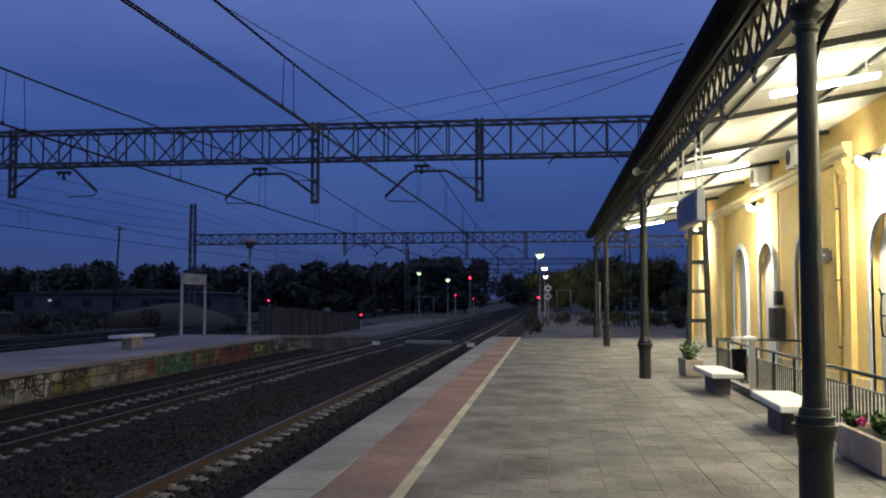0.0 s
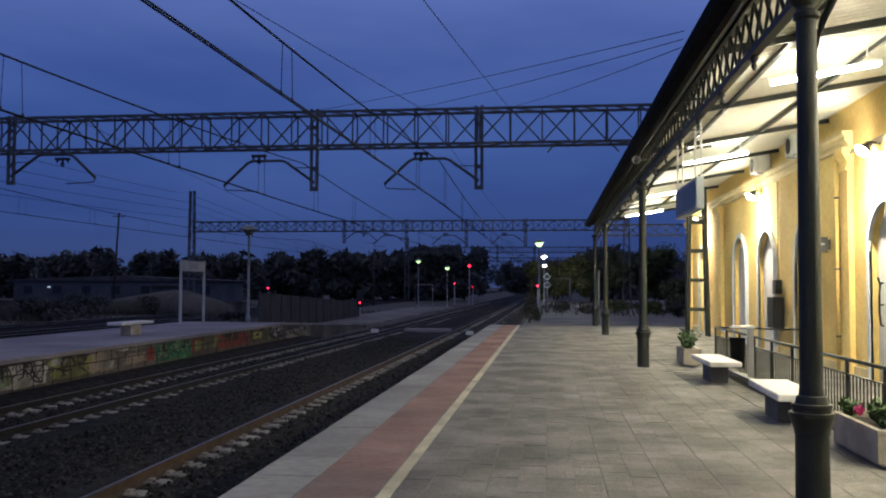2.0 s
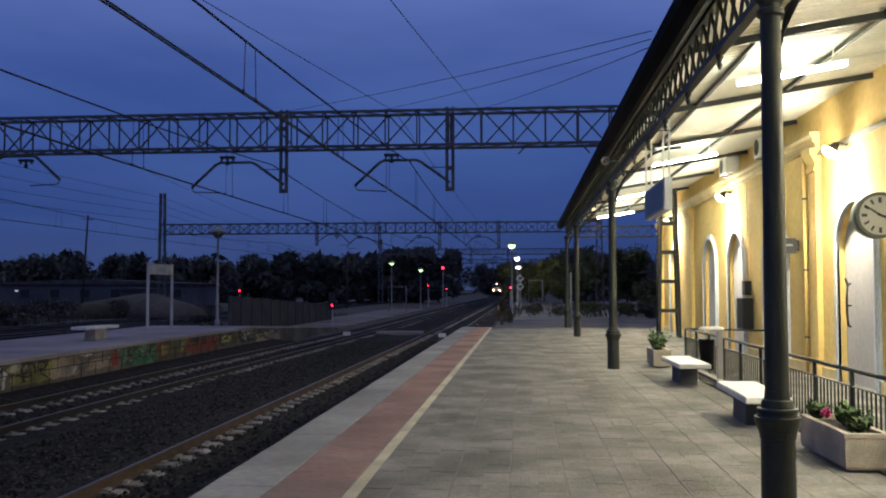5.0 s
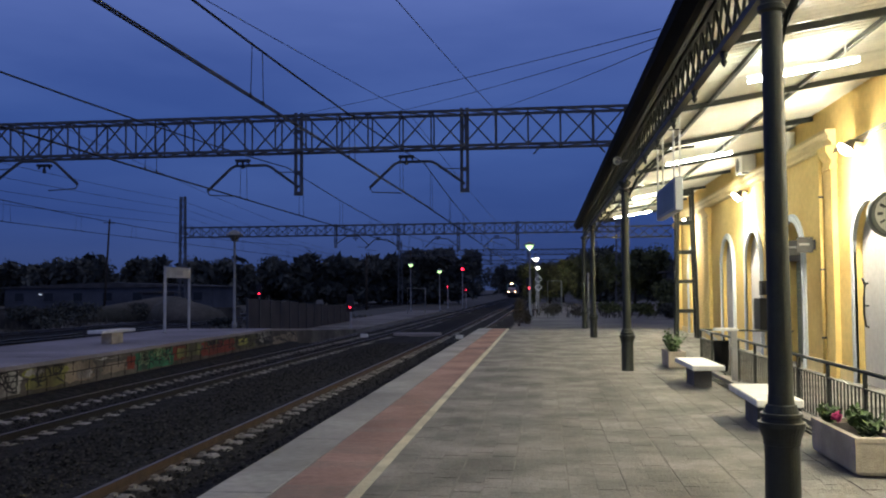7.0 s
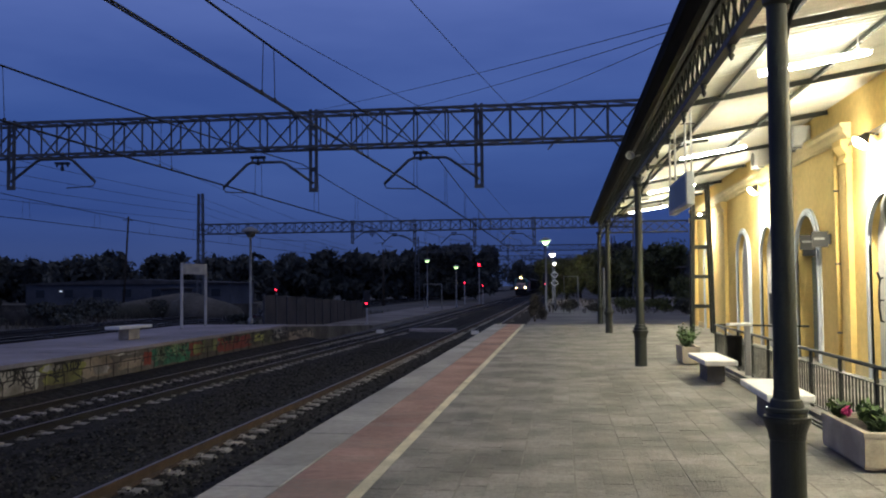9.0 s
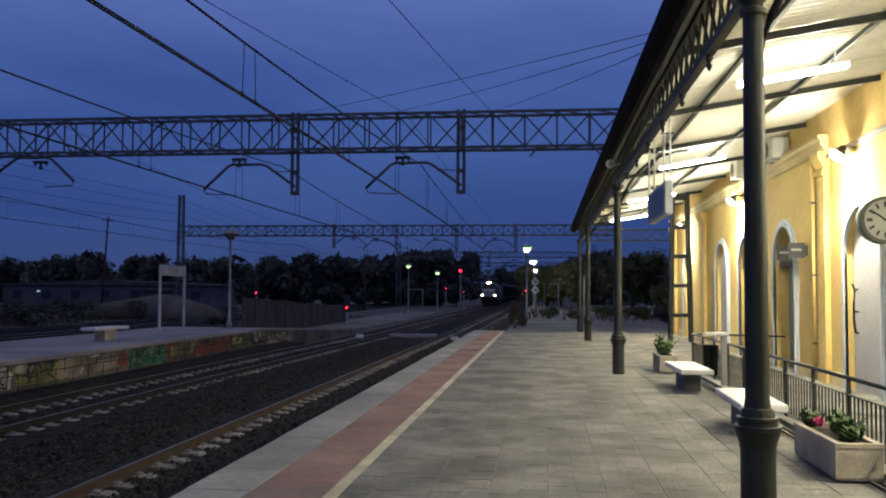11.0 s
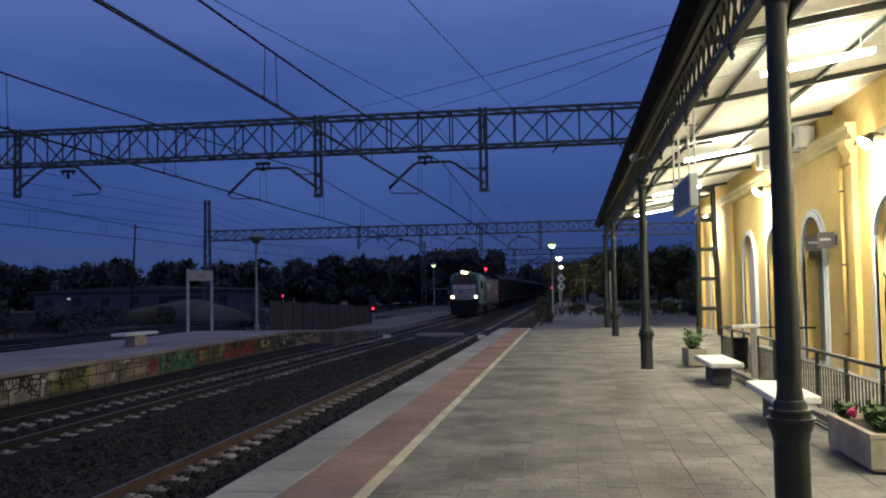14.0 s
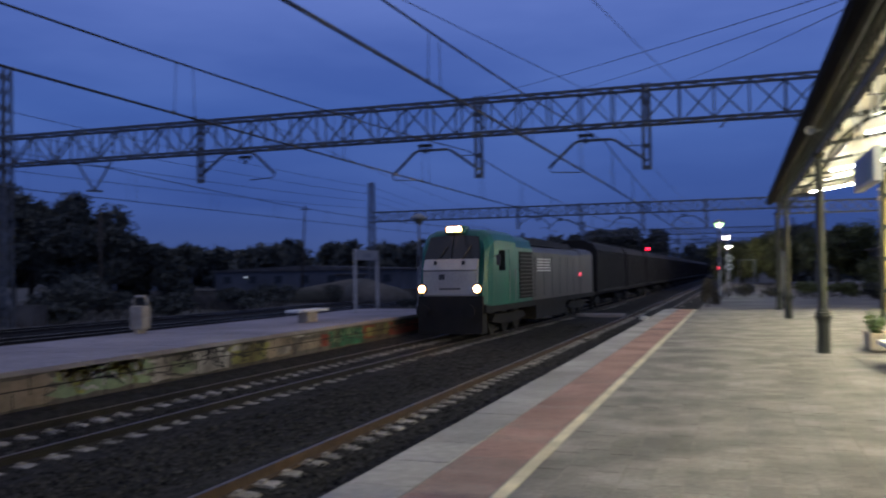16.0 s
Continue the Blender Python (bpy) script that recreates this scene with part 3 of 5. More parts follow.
def wires():
    def catenary(name, xs, zc, zm, sag, ys, label):
        w = tagged(empty("catenary"), label, "wire", group="overhead wires")
        bmc, bmm = bmesh.new(), bmesh.new()
        for (ya, yb), (xa, xb) in zip(zip(ys, ys[1:]), zip(xs, xs[1:])):
            pts = []
            for i in range(25):
                t = i / 24
                pts.append((xa + (xb - xa) * t, ya + (yb - ya) * t, zm - sag * 4 * t * (1 - t)))
            tube(bmm, pts, 0.022, 5)
            for o in (-0.03, 0.03):
                tube(bmc, [(xa + o, ya, zc), (xb + o, yb, zc)], 0.016, 5)
            for k in range(-8, 60):
                y = 14 + 7.2 * k
                if not (ya + 1 < y < min(yb, 160) - 1):
                    continue
                t = (y - ya) / (yb - ya)
                x, zz = xa + (xb - xa) * t, zm - sag * 4 * t * (1 - t)
                for o in (-0.35, 0.35):
                    bmd = bmesh.new()
                    tube(bmd, [(x, y + o, zc), (x, y + o * 0.8, zz)], 0.008, 4)
                    box(bmd, x - 0.015, x + 0.015, y + o - 0.03, y + o + 0.03, zc - 0.02, zc + 0.06)
                    part("dropper", bmd, M["wire"], w)
        part("contact_wire", bmc, M["wire"], w)
        part("messenger_wire", bmm, M["wire"], w)

    ys = (-30, 33.6, 97.7, 158, 215, 420)
    catenary("a", (-5.4, -4.35, -4.2, -3.9, -4.2, -3.9), 5.3, 6.97, 0.85, ys, "contact and messenger wires over the near track")
    catenary("b", (-10.1, -10.0, -9.5, -9.5, -9.6, -9.5), 5.12, 6.93, 0.9, ys, "contact and messenger wires over the through track")
    catenary("c", (-27.9, -28.3, -27.8, -27.4, -27.7, -27.5), 5.7, 7.2, 0.75, ys, "contact and messenger wires over the siding")

    def line(pts, r, label):
        bm = bmesh.new()
        out = []
        for a, b in zip(pts, pts[1:]):
            a, b = Vector(a), Vector(b)
            for i in range(12):
                t = i / 12
                p = a.lerp(b, t)
                p.z -= 0.004 * (b - a).length * 4 * t * (1 - t)
                out.append(p)
        out.append(Vector(pts[-1]))
        tube(bm, out, r, 5)
        tagged(part("overhead_cable", bm, M["wire"]), label, "cable", group="overhead cables")

    line([(-3.6, -20, 4.4), (-1.5, 33.4, 9.0)], 0.010, "thin dark cable rising to the gantry beam")
    line([(-13.9, -20, 8.7), (-4.95, 33.4, 9.0), (-4.5, 97.5, 9.1)], 0.012, "thin dark cable above the near track")
    for k in range(3):
        line([(2.38, 14.0 + 0.15 * k, 6.3 - 0.1 * k), (-1.7 - 4.2 * (2 - k), 33.5, 9.0)], 0.008, "thin dark cable from the canopy to the gantry beam")
    for k in range(4):
        line([(-34 - 2 * k, -30, 9.5 - 0.8 * k), (-36 - k, 33.6, 10.8 - 0.9 * k), (-42, 97.7, 12.6 - 0.9 * k), (-48, 200, 11 - 0.8 * k)], 0.018, "dark feeder cable along the masts beside the yard")
    line([(-20, 33.6, 9.0), (-28, 97.7, 9.0)], 0.012, "thin dark cable between gantry beams")


wires()

# ---- station building and canopy ----
WALL, COLX = 6.54, 2.265
ROOF0, SLOPE = 5.12, 0.16
COLY = (6.47, 19.9, 34.0, 41.8)


def roof_z(x):
    return ROOF0 + SLOPE * (x - 2.0)


def build_canopy():
    cn = tagged(empty("platform_canopy"), "dark iron canopy with lattice girders and a cream corrugated roof", "canopy")
    # corrugated sheets, ribs running down the slope
    for s in range(7):
        y0, y1 = -8 + 7.25 * s, -8 + 7.25 * (s + 1) - 0.004
        bm = bmesh.new()
        n = int((y1 - y0) / 0.046)
        prev = None
        for i in range(n + 1):
            y = y0 + (y1 - y0) * i / n
            dz = (0.0, 0.055, 0.055, 0.0)[i % 4]
            row = [bm.verts.new((x, y, roof_z(x) + dz + o)) for o in (0, 0.012) for x in (1.95, WALL - 0.003)]
            if prev:
                for a, b in ((0, 1), (3, 2)):
                    bm.faces.new((prev[a], prev[b], row[b], row[a]))
            prev = row
        part("roof_sheet", bm, M["roof"], cn)
    # gutter and fascia at the outer edge
    bm = bmesh.new()
    prism(bm, [(2.22, 5.10), (2.22, 4.99), (2.05, 4.84), (1.97, 4.84), (1.85, 4.93), (1.82, 5.05), (1.86, 5.06), (1.94, 4.97), (1.95, 5.10)], -8, 42.7)
    part("gutter", bm, M["gutter"], cn)
    part("soffit", bmesh_box(1.96, 2.36, -8, 42.7, 5.02, 5.03), M["gutter"], cn, "black soffit board behind the gutter")
    # lattice girder along the columns
    bm = bmesh.new()
    for z in (4.42, 4.98):
        beam(bm, (COLX, -8, z), (COLX, 42.6, z), 0.1, 0.07)
    p = 0.42
    n = int(50.4 / p)
    for i in range(n):
        y = -8 + i * p
        beam(bm, (COLX, y, 4.44), (COLX, y + p, 4.96), 0.03)
        beam(bm, (COLX, y + p, 4.44), (COLX, y, 4.96), 0.03)
    part("girder", bm, M["iron"], cn)
    # small pendants under the girder
    pend = bmesh.new()
    lathe(pend, [(0.012, -0.16), (0.035, -0.11), (0.02, -0.08), (0.045, -0.03), (0.04, 0.0)], n=8)
    pm = mesh_of("pendant", pend, M["iron"])
    for i in range(22):
        o = part("pendant", pm, None, cn)
        o.matrix_local = pose(COLX, 3.0 + i * 1.8, 4.385)
    # rafters, ties and purlins
    for i in range(12):
        y = -7 + i * 4.48
        bm = bmesh.new()
        beam(bm, (2.0, y, roof_z(2.0) - 0.07), (WALL - 0.004, y, roof_z(WALL) - 0.07), 0.07, 0.1)
        part("rafter", bm, M["iron"], cn)
    for x in (3.4, 5.0):
        bm = bmesh.new()
        beam(bm, (x, -8, roof_z(x) - 0.045), (x, 42.6, roof_z(x) - 0.045), 0.06, 0.07)
        part("purlin", bm, M["iron"], cn)
    for i, y in enumerate(COLY):
        bm = bmesh.new()
        pts = [(COLX + 0.02, y, 3.55)]
        for k in range(1, 9):
            a = k / 8 * math.pi / 2
            pts.append((COLX + 0.02 + 1.6 * (1 - math.cos(a)), y, 3.55 + (roof_z(3.9) - 0.2 - 3.55) * math.sin(a)))
        tube(bm, pts, 0.035)
        part("bracket", bm, M["iron"], cn)
    # far gable lattice
    bm = bmesh.new()
    for z in (4.42, 4.95):
        beam(bm, (COLX, 42.5, z), (WALL, 42.5, z), 0.08, 0.07)
    for i in range(8):
        a, b = COLX + (WALL - COLX) * i / 8, COLX + (WALL - COLX) * (i + 1) / 8
        beam(bm, (a, 42.5, 4.45), (b, 42.5, 4.92), 0.035)
        beam(bm, (b, 42.5, 4.45), (a, 42.5, 4.92), 0.035)
    part("gable_lattice", bm, M["iron"], cn)
    # cast columns
    bm = bmesh.new()
    lathe(bm, [(0.140, 0.0), (0.136, 0.64), (0.144, 0.645), (0.144, 0.67), (0.150, 0.70), (0.184, 0.79), (0.187, 0.825), (0.158, 0.83), (0.154, 0.86), (0.166, 0.87), (0.164, 0.895), (0.136, 0.90), (0.122, 0.96), (0.104, 0.97), (0.098, 1.04)], n=32, smooth=False)
    base = mesh_of("column_base", bm, M["iron"])
    bm = bmesh.new()
    lathe(bm, [(0.096, 1.04), (0.082, 4.18), (0.112, 4.20), (0.112, 4.24), (0.084, 4.26), (0.084, 4.29), (0.135, 4.35), (0.155, 4.39), (0.155, 4.42)], n=32, smooth=False)
    shaft = mesh_of("column_shaft", bm, M["iron"])
    for i, y in enumerate(COLY):
        c = tagged(empty("canopy_column", pose(COLX, y, 0)), "dark cast-iron canopy column on a moulded round base", "column", group="canopy columns")
        part("column_base", base, None, c)
        part("column_shaft", shaft, None, c)
    return cn


def arch_outline(yc, w, z0, zs, n=14):
    """Doorway outline in y-z: straight jambs and a round head."""
    r = w / 2
    return [(yc - r, z0)] + [(yc - r * math.cos(math.pi * k / n), zs + r * math.sin(math.pi * k / n)) for k in range(n + 1)] + [(yc + r, z0)]


DOORS = [(7.9, "white"), (12.0, "white"), (16.35, "filled"), (21.75, "shutter"), (25.85, "filled"), (29.5, "filled"), (36.6, "filled")]
DW, DZ = 1.9, 2.62


def build_building():
    bd = tagged(empty("station_building"), "ochre rendered station building with arched doorways and cream mouldings", "building")
    # front wall in piers with arched heads between them
    y_lo, y_hi, top, x0, x1 = -9.0, 40.6, 9.2, WALL, WALL + 0.45
    bm = bmesh.new()
    edges = [y_lo] + sum(([yc - DW / 2, yc + DW / 2] for yc, _ in DOORS), []) + [y_hi]
    for a, b in zip(edges[::2], edges[1::2]):
        part("wall_pier", bmesh_box(x0, x1, a, b, -0.05, top), M["ochre"], bd)
    for yc, _ in DOORS:
        bm = bmesh.new()
        head = [(y, z) for y, z in arch_outline(yc, DW, DZ, DZ)][1:-1]
        prism_x(bm, head + [(yc + DW / 2, top), (yc - DW / 2, top)], x0, x1)
        part("arch_wall", bm, M["ochre"], bd)
    part("end_wall", bmesh_box(x1, 20, y_hi - 0.4, y_hi, -0.05, top), M["ochre"], bd)
    part("back_wall", bmesh_box(19.6, 20, y_lo, y_hi - 0.4, -0.05, top), M["ochre"], bd)
    part("near_end_wall", bmesh_box(x1, 19.6, y_lo, y_lo + 0.4, -0.05, top), M["ochre"], bd)
    part("roof", bmesh_box(x0 - 0.25, 20.3, y_lo - 0.3, y_hi + 0.3, top, top + 0.3), M["tile"], bd)
    # plinth, string course and corner pilaster
    for a, b in zip(edges[::2], edges[1::2]):
        part("plinth", bmesh_box(x0 - 0.05, x0 - 0.002, a + 0.17, b - 0.17, -0.02, 0.22), M["cream"], bd)
    bm = bmesh.new()
    prism(bm, [(x0 - 0.002, 4.92), (x0 - 0.10, 4.92), (x0 - 0.10, 4.99), (x0 - 0.17, 5.06), (x0 - 0.17, 5.14), (x0 - 0.22, 5.2), (x0 - 0.22, 5.27), (x0 - 0.002, 5.27)], 18.3, y_hi + 0.1)
    part("string_course", bm, M["cream"], bd)
    for ya, yb in ((39.6, 40.55), (32.4, 33.3), (18.3, 18.75)):
        bm = bmesh.new()
        box(bm, x0 - 0.12, x0 - 0.002, ya, yb, 0.0, 4.6)
        box(bm, x0 - 0.17, x0 - 0.002, ya - 0.05, yb + 0.05, 4.4, 4.5)
        prism(bm, [(x0 - 0.002, 4.6), (x0 - 0.14, 4.6), (x0 - 0.24, 4.78), (x0 - 0.24, 4.9), (x0 - 0.002, 4.9)], ya - 0.06, yb + 0.06)
        part("pilaster", bm, M["ochre"], bd)
    for yc, look_of in DOORS:
        # moulded surround
        bm = bmesh.new()
        for w, d in ((0.17, 0.05), (0.09, 0.085)):
            o, i = arch_outline(yc, DW + 2 * w, 0.0, DZ), arch_outline(yc, DW - 0.02, 0.0, DZ)
            vo = [[bm.verts.new((x, y, z)) for y, z in o] for x in (x0 - d, x0 - 0.002)]
            vi = [[bm.verts.new((x, y, z)) for y, z in i] for x in (x0 - d, x0 - 0.002)]
            for k in range(len(o) - 1):
                bm.faces.new((vo[0][k], vo[0][k + 1], vi[0][k + 1], vi[0][k]))
                bm.faces.new((vo[0][k], vo[1][k], vo[1][k + 1], vo[0][k + 1]))
                bm.faces.new((vi[0][k], vi[0][k + 1], vi[1][k + 1], vi[1][k]))
        part("door_surround", bm, M["whiteblue"], bd, "pale grey-blue moulded door surround")
        if look_of == "filled":
            bm = bmesh.new()
            prism_x(bm, arch_outline(yc, DW - 0.006, 0.0, DZ), x0 + 0.12, x0 + 0.3)
            part("blocked_arch", bm, M["infill"], bd, "pale lavender-grey blocked archway")
            continue
        if look_of == "shutter":
            bm = bmesh.new()
            prism_x(bm, arch_outline(yc, DW - 0.006, 0.0, DZ), x0 + 0.36, x0 + 0.4)
            part("blocked_arch", bm, M["infill"], bd, "pale grey panel behind the roller shutter")
            for k in range(22):
                part("shutter_slat", bmesh_box(x0 + 0.3, x0 + 0.33, yc - DW / 2 + 0.1, yc + DW / 2 - 0.1, 0.02 + 0.115 * k, 0.125 + 0.115 * k), M["greendoor"], bd)
            part("shutter_box", bmesh_box(x0 + 0.1, x0 + 0.34, yc - DW / 2 + 0.02, yc + DW / 2 - 0.02, 2.58, 2.85), M["darkgrey"], bd, "dark grey shutter box in the arch")
            continue
        for s in (-1, 1):
            bm = bmesh.new()
            a, b = sorted((yc + s * 0.008, yc + s * DW / 2 - s * 0.004))
            chamfer_box(bm, x0 + 0.16, x0 + 0.22, a, b, 0.01, DZ - 0.06, 0.006)
            for z0, z1 in ((0.2, 0.95), (1.1, 2.55)):
                chamfer_box(bm, x0 + 0.135, x0 + 0.161, a + 0.12, b - 0.12, z0, z1, 0.012)
            lf = part("door_leaf", bm, M["whiteblue"], bd)
            bm = bmesh.new()
            tube(bm, [(x0 + 0.13, yc + s * 0.1, 1.0), (x0 + 0.06, yc + s * 0.1, 1.02), (x0 + 0.06, yc + s * 0.1, 1.28), (x0 + 0.13, yc + s * 0.1, 1.3)], 0.013)
            part("handle", bm, M["darkgrey"], lf)
        bm = bmesh.new()
        prism_x(bm, arch_outline(yc, DW - 0.01, DZ - 0.05, DZ), x0 + 0.2, x0 + 0.23)
        fan = part("fanlight", bm, M["pane"], bd)
        bm = bmesh.new()
        box(bm, x0 + 0.15, x0 + 0.225, yc - DW / 2, yc + DW / 2, DZ - 0.06, DZ + 0.02)
        for k in range(1, 4):
            a = math.pi * k / 4
            beam(bm, (x0 + 0.18, yc, DZ), (x0 + 0.18, yc - 0.74 * math.cos(a), DZ + 0.74 * math.sin(a)), 0.04)
        part("glazing_bar", bm, M["whiteblue"], fan)
    return bd


canopy = build_canopy()
building = build_building()

# fluorescent luminaires under the roof
for y in (3.8, 12.2, 20.9, 29.0, 37.2):
    lm = tagged(empty("strip_light"), "lit fluorescent strip light under the canopy roof", "lamp", group="canopy lights")
    xa, xb = 3.35, 4.95
    bm = bmesh.new()
    beam(bm, (xa, y, roof_z(xa) - 0.35), (xb, y, roof_z(xb) - 0.35), 0.06, 0.04)
    for x in (xa + 0.2, xb - 0.2):
        beam(bm, (x, y, roof_z(x) - 0.34), (x, y, roof_z(x)), 0.02)
    part("housing", bm, M["white"], lm)
    for o in (-0.045, 0.045):
        bm = bmesh.new()
        tube(bm, [(xa + 0.03, y + o, roof_z(xa) - 0.40), (xb - 0.03, y + o, roof_z(xb) - 0.40)], 0.02, 8)
        part("tube", bm, M["tube"], lm)
    lamp("strip_lamp", "AREA", look((4.15, y, roof_z(4.15) - 0.45), (4.15 - 0.16, y, 0)), 22, (0.98, 1.0, 0.80), 1.5, 0.14)

# wall floodlights
FLOODS = ((7.0, 4.55), (16.7, 4.6), (26.4, 4.7), (36.1, 4.7))
for y, z in FLOODS:
    fl = tagged(empty("wall_floodlight", pose(WALL, y, z)), "bright floodlight on a bracket on the ochre wall", "lamp", group="wall floodlights")
    bm = bmesh.new()
    tube(bm, [(-0.004, 0, 0.12), (-0.18, 0, 0.16), (-0.3, 0, 0.08)], 0.018)
    tmp = bmesh.new()
    lathe(tmp, [(0.03, 0.2), (0.06, 0.17), (0.09, 0.08), (0.17, 0.0), (0.185, -0.02), (0.175, -0.02)], n=20, caps=False)
    bmesh.ops.transform(tmp, matrix=pose(-0.32, 0, 0, 0, 38, 0), verts=tmp.verts)
    merge(bm, tmp)
    part("housing", bm, M["darkgrey"], fl)
    bm = bmesh.new()
    tmp = bmesh.new()
    lathe(tmp, [(0.17, -0.015), (0.15, -0.06), (0.10, -0.10), (0.04, -0.12)], n=20)
    bmesh.ops.transform(tmp, matrix=pose(-0.32, 0, 0, 0, 38, 0), verts=tmp.verts)
    merge(bm, tmp)
    part("lens", bm, M["flood"], fl)
    fd = lamp("flood_lamp", "SPOT", look((WALL - 0.46, y, z - 0.24), (WALL - 0.95, y - 0.1, 0)), 850, (1.0, 0.93, 0.68), 0.12).data
    fd.spot_size, fd.spot_blend = math.radians(156), 0.55
    lamp("flood_bulb", "POINT", pose(WALL - 0.46, y, z - 0.26), 270, (1.0, 0.95, 0.76), 0.12)

# ---- the freight train ----
LOCO_L = 23.0


def build_loco():
    """Nose at y = 0 facing -y, rail level at z = 0."""
    lo = tagged(empty("locomotive"), "green and white diesel freight locomotive with three lit headlights", "locomotive")
    W = 1.42
    def rings(bm, secs, cap=True):
        rows = [[bm.verts.new(p) for p in s] for s in secs]
        for a, b in zip(rows, rows[1:]):
            for i in range(len(a)):
                j = (i + 1) % len(a)
                bm.faces.new((a[i], a[j], b[j], b[i]))
        if cap:
            bm.faces.new(rows[0])
            bm.faces.new(rows[-1][::-1])
    def sec(y, w, z0, z1, shoulder=0.55, lean=0.0):
        s = [(-w, z0), (-w, z1 - shoulder), (-w * 0.90, z1 - shoulder * 0.45), (-w * 0.66, z1 - 0.07), (0, z1), (w * 0.66, z1 - 0.07), (w * 0.90, z1 - shoulder * 0.45), (w, z1 - shoulder), (w, z0)]
        return [(x, y + lean * max(0, z - 2.35), z) for x, z in s]
    # cab shell: raked front
    bm = bmesh.new()
    rings(bm, [sec(0.02, 1.24, 1.35, 4.02, 0.75, 0.42), sec(0.30, 1.36, 1.25, 4.14, 0.66, 0.36), sec(0.8, W, 1.2, 4.2, 0.55, 0.22), sec(1.6, W, 1.2, 4.22, 0.5), sec(4.3, W, 1.2, 4.22, 0.5)])
    for f in bm.faces:
        f.smooth = False
    part("cab", bm, M["green"], lo)
    # white nose panel, windscreen
    bm = bmesh.new()
    prism_x(bm, [(-0.02, 1.6), (-0.05, 1.66), (-0.05, 2.6), (0.16, 3.0), (0.26, 2.98), (0.10, 1.6)], -1.07, 1.07)
    nose = part("nose_panel", bm, M["locowhite"], lo, "white nose panel")
    part("trim_line", bmesh_box(-1.07, 1.07, -0.056, -0.04, 2.54, 2.58), M["black"], nose)
    part("plate", bmesh_box(-0.42, 0.42, -0.057, -0.04, 1.84, 1.90), M["darkgrey"], nose)
    part("emblem", bmesh_box(-0.44, -0.2, -0.057, -0.04, 2.22, 2.42), M["darkgrey"], nose)
    for x in (-0.6, 0.52):
        part("lamp_bracket", bmesh_box(x - 0.05, x + 0.05, -0.0, 0.1, 2.78, 2.92), M["black"], nose)
    bm = bmesh.new()
    for sx in (-1, 1):
        v = [bm.verts.new(p) for p in ((sx * 0.02, 0.17, 3.0), (sx * 1.12, 0.20, 3.0), (sx * 0.98, 0.60, 3.86), (sx * 0.02, 0.60, 3.96))]
        w = [bm.verts.new(c.co + Vector((0, 0.1, 0))) for c in v]
        bm.faces.new(v), bm.faces.new(w)
        for i in range(4):
            j = (i + 1) % 4
            bm.faces.new((v[i], v[j], w[j], w[i]))
    part("windscreen", bm, M["windscreen"], lo)
    bm = bmesh.new()
    for sx in (-0.5, 0.45):
        beam(bm, (sx, 0.14, 3.02), (sx + 0.3, 0.36, 3.5), 0.03)
    part("wiper", bm, M["black"], lo)
    # lights
    for sx in (-1.1, 1.1):
        bm = bmesh.new()
        disc(bm, (sx, -0.06, 1.87), 0.2, "y", 0.12)
        h = part("headlight_housing", bm, M["black"], lo)
        bm = bmesh.new()
        disc(bm, (sx, -0.13, 1.87), 0.115, "y", 0.05)
        part("headlight", bm, M["headlight"], h, "lit warm round headlight")
        # glowing disc wider than the lens, put in for the light's orange halo
        bm = bmesh.new()
        disc(bm, (sx, -0.125, 1.87), 0.165, "y", 0.03)
        part("reflector", bm, M["reflector"], h, "added amber glow drawing the headlight's halo")
    bm = bmesh.new()
    chamfer_box(bm, -0.4, 0.4, 0.5, 1.3, 3.98, 4.30, 0.08)
    h = part("top_light_housing", bm, M["green"], lo)
    # glowing plate behind both top lenses, added as their orange halo
    bm = bmesh.new()
    chamfer_box(bm, -0.32, 0.32, 0.475, 0.51, 4.04, 4.26, 0.016)
    part("reflector", bm, M["reflector"], h, "added amber glow drawing the headlight's halo")
    for sx in (-0.15, 0.15):
        bm = bmesh.new()
        chamfer_box(bm, sx - 0.12, sx + 0.12, 0.45, 0.49, 4.08, 4.22, 0.018)
        part("headlight", bm, M["headlight"], h, "lit warm rectangular headlight")
    # side window and door of the cab
    for sx in (-1, 1):
        part("side_window", bmesh_box(*sorted((sx * (W - 0.05), sx * (W + 0.012))), 1.75, 2.6, 2.55, 3.35), M["windscreen"], lo)
        part("cab_door", bmesh_box(*sorted((sx * (W - 0.05), sx * (W + 0.012))), 3.2, 3.95, 1.4, 3.4), M["green"], lo)
        for y in (3.12, 4.03):
            bm = bmesh.new()
            tube(bm, [(sx * (W - 0.01), y, 1.3), (sx * (W + 0.06), y, 1.34), (sx * (W + 0.06), y, 2.56), (sx * (W - 0.01), y, 2.6)], 0.018)
            part("grab_rail", bm, M["grey"], lo)
        bm = bmesh.new()
        tube(bm, [(sx * W, 1.0, 3.1), (sx * (W + 0.22), 0.9, 3.1)], 0.02)
        box(bm, *sorted((sx * (W + 0.16), sx * (W + 0.30))), 0.86, 0.92, 2.75, 3.15)
        part("mirror", bm, M["darkgrey"], lo)
    # body behind the cab
    bm = bmesh.new()
    rings(bm, [sec(4.302, W - 0.03, 1.2, 4.1, 0.6), sec(7.2, W - 0.03, 1.2, 4.1, 0.6)])
    part("radiator_section", bm, M["green"], lo)
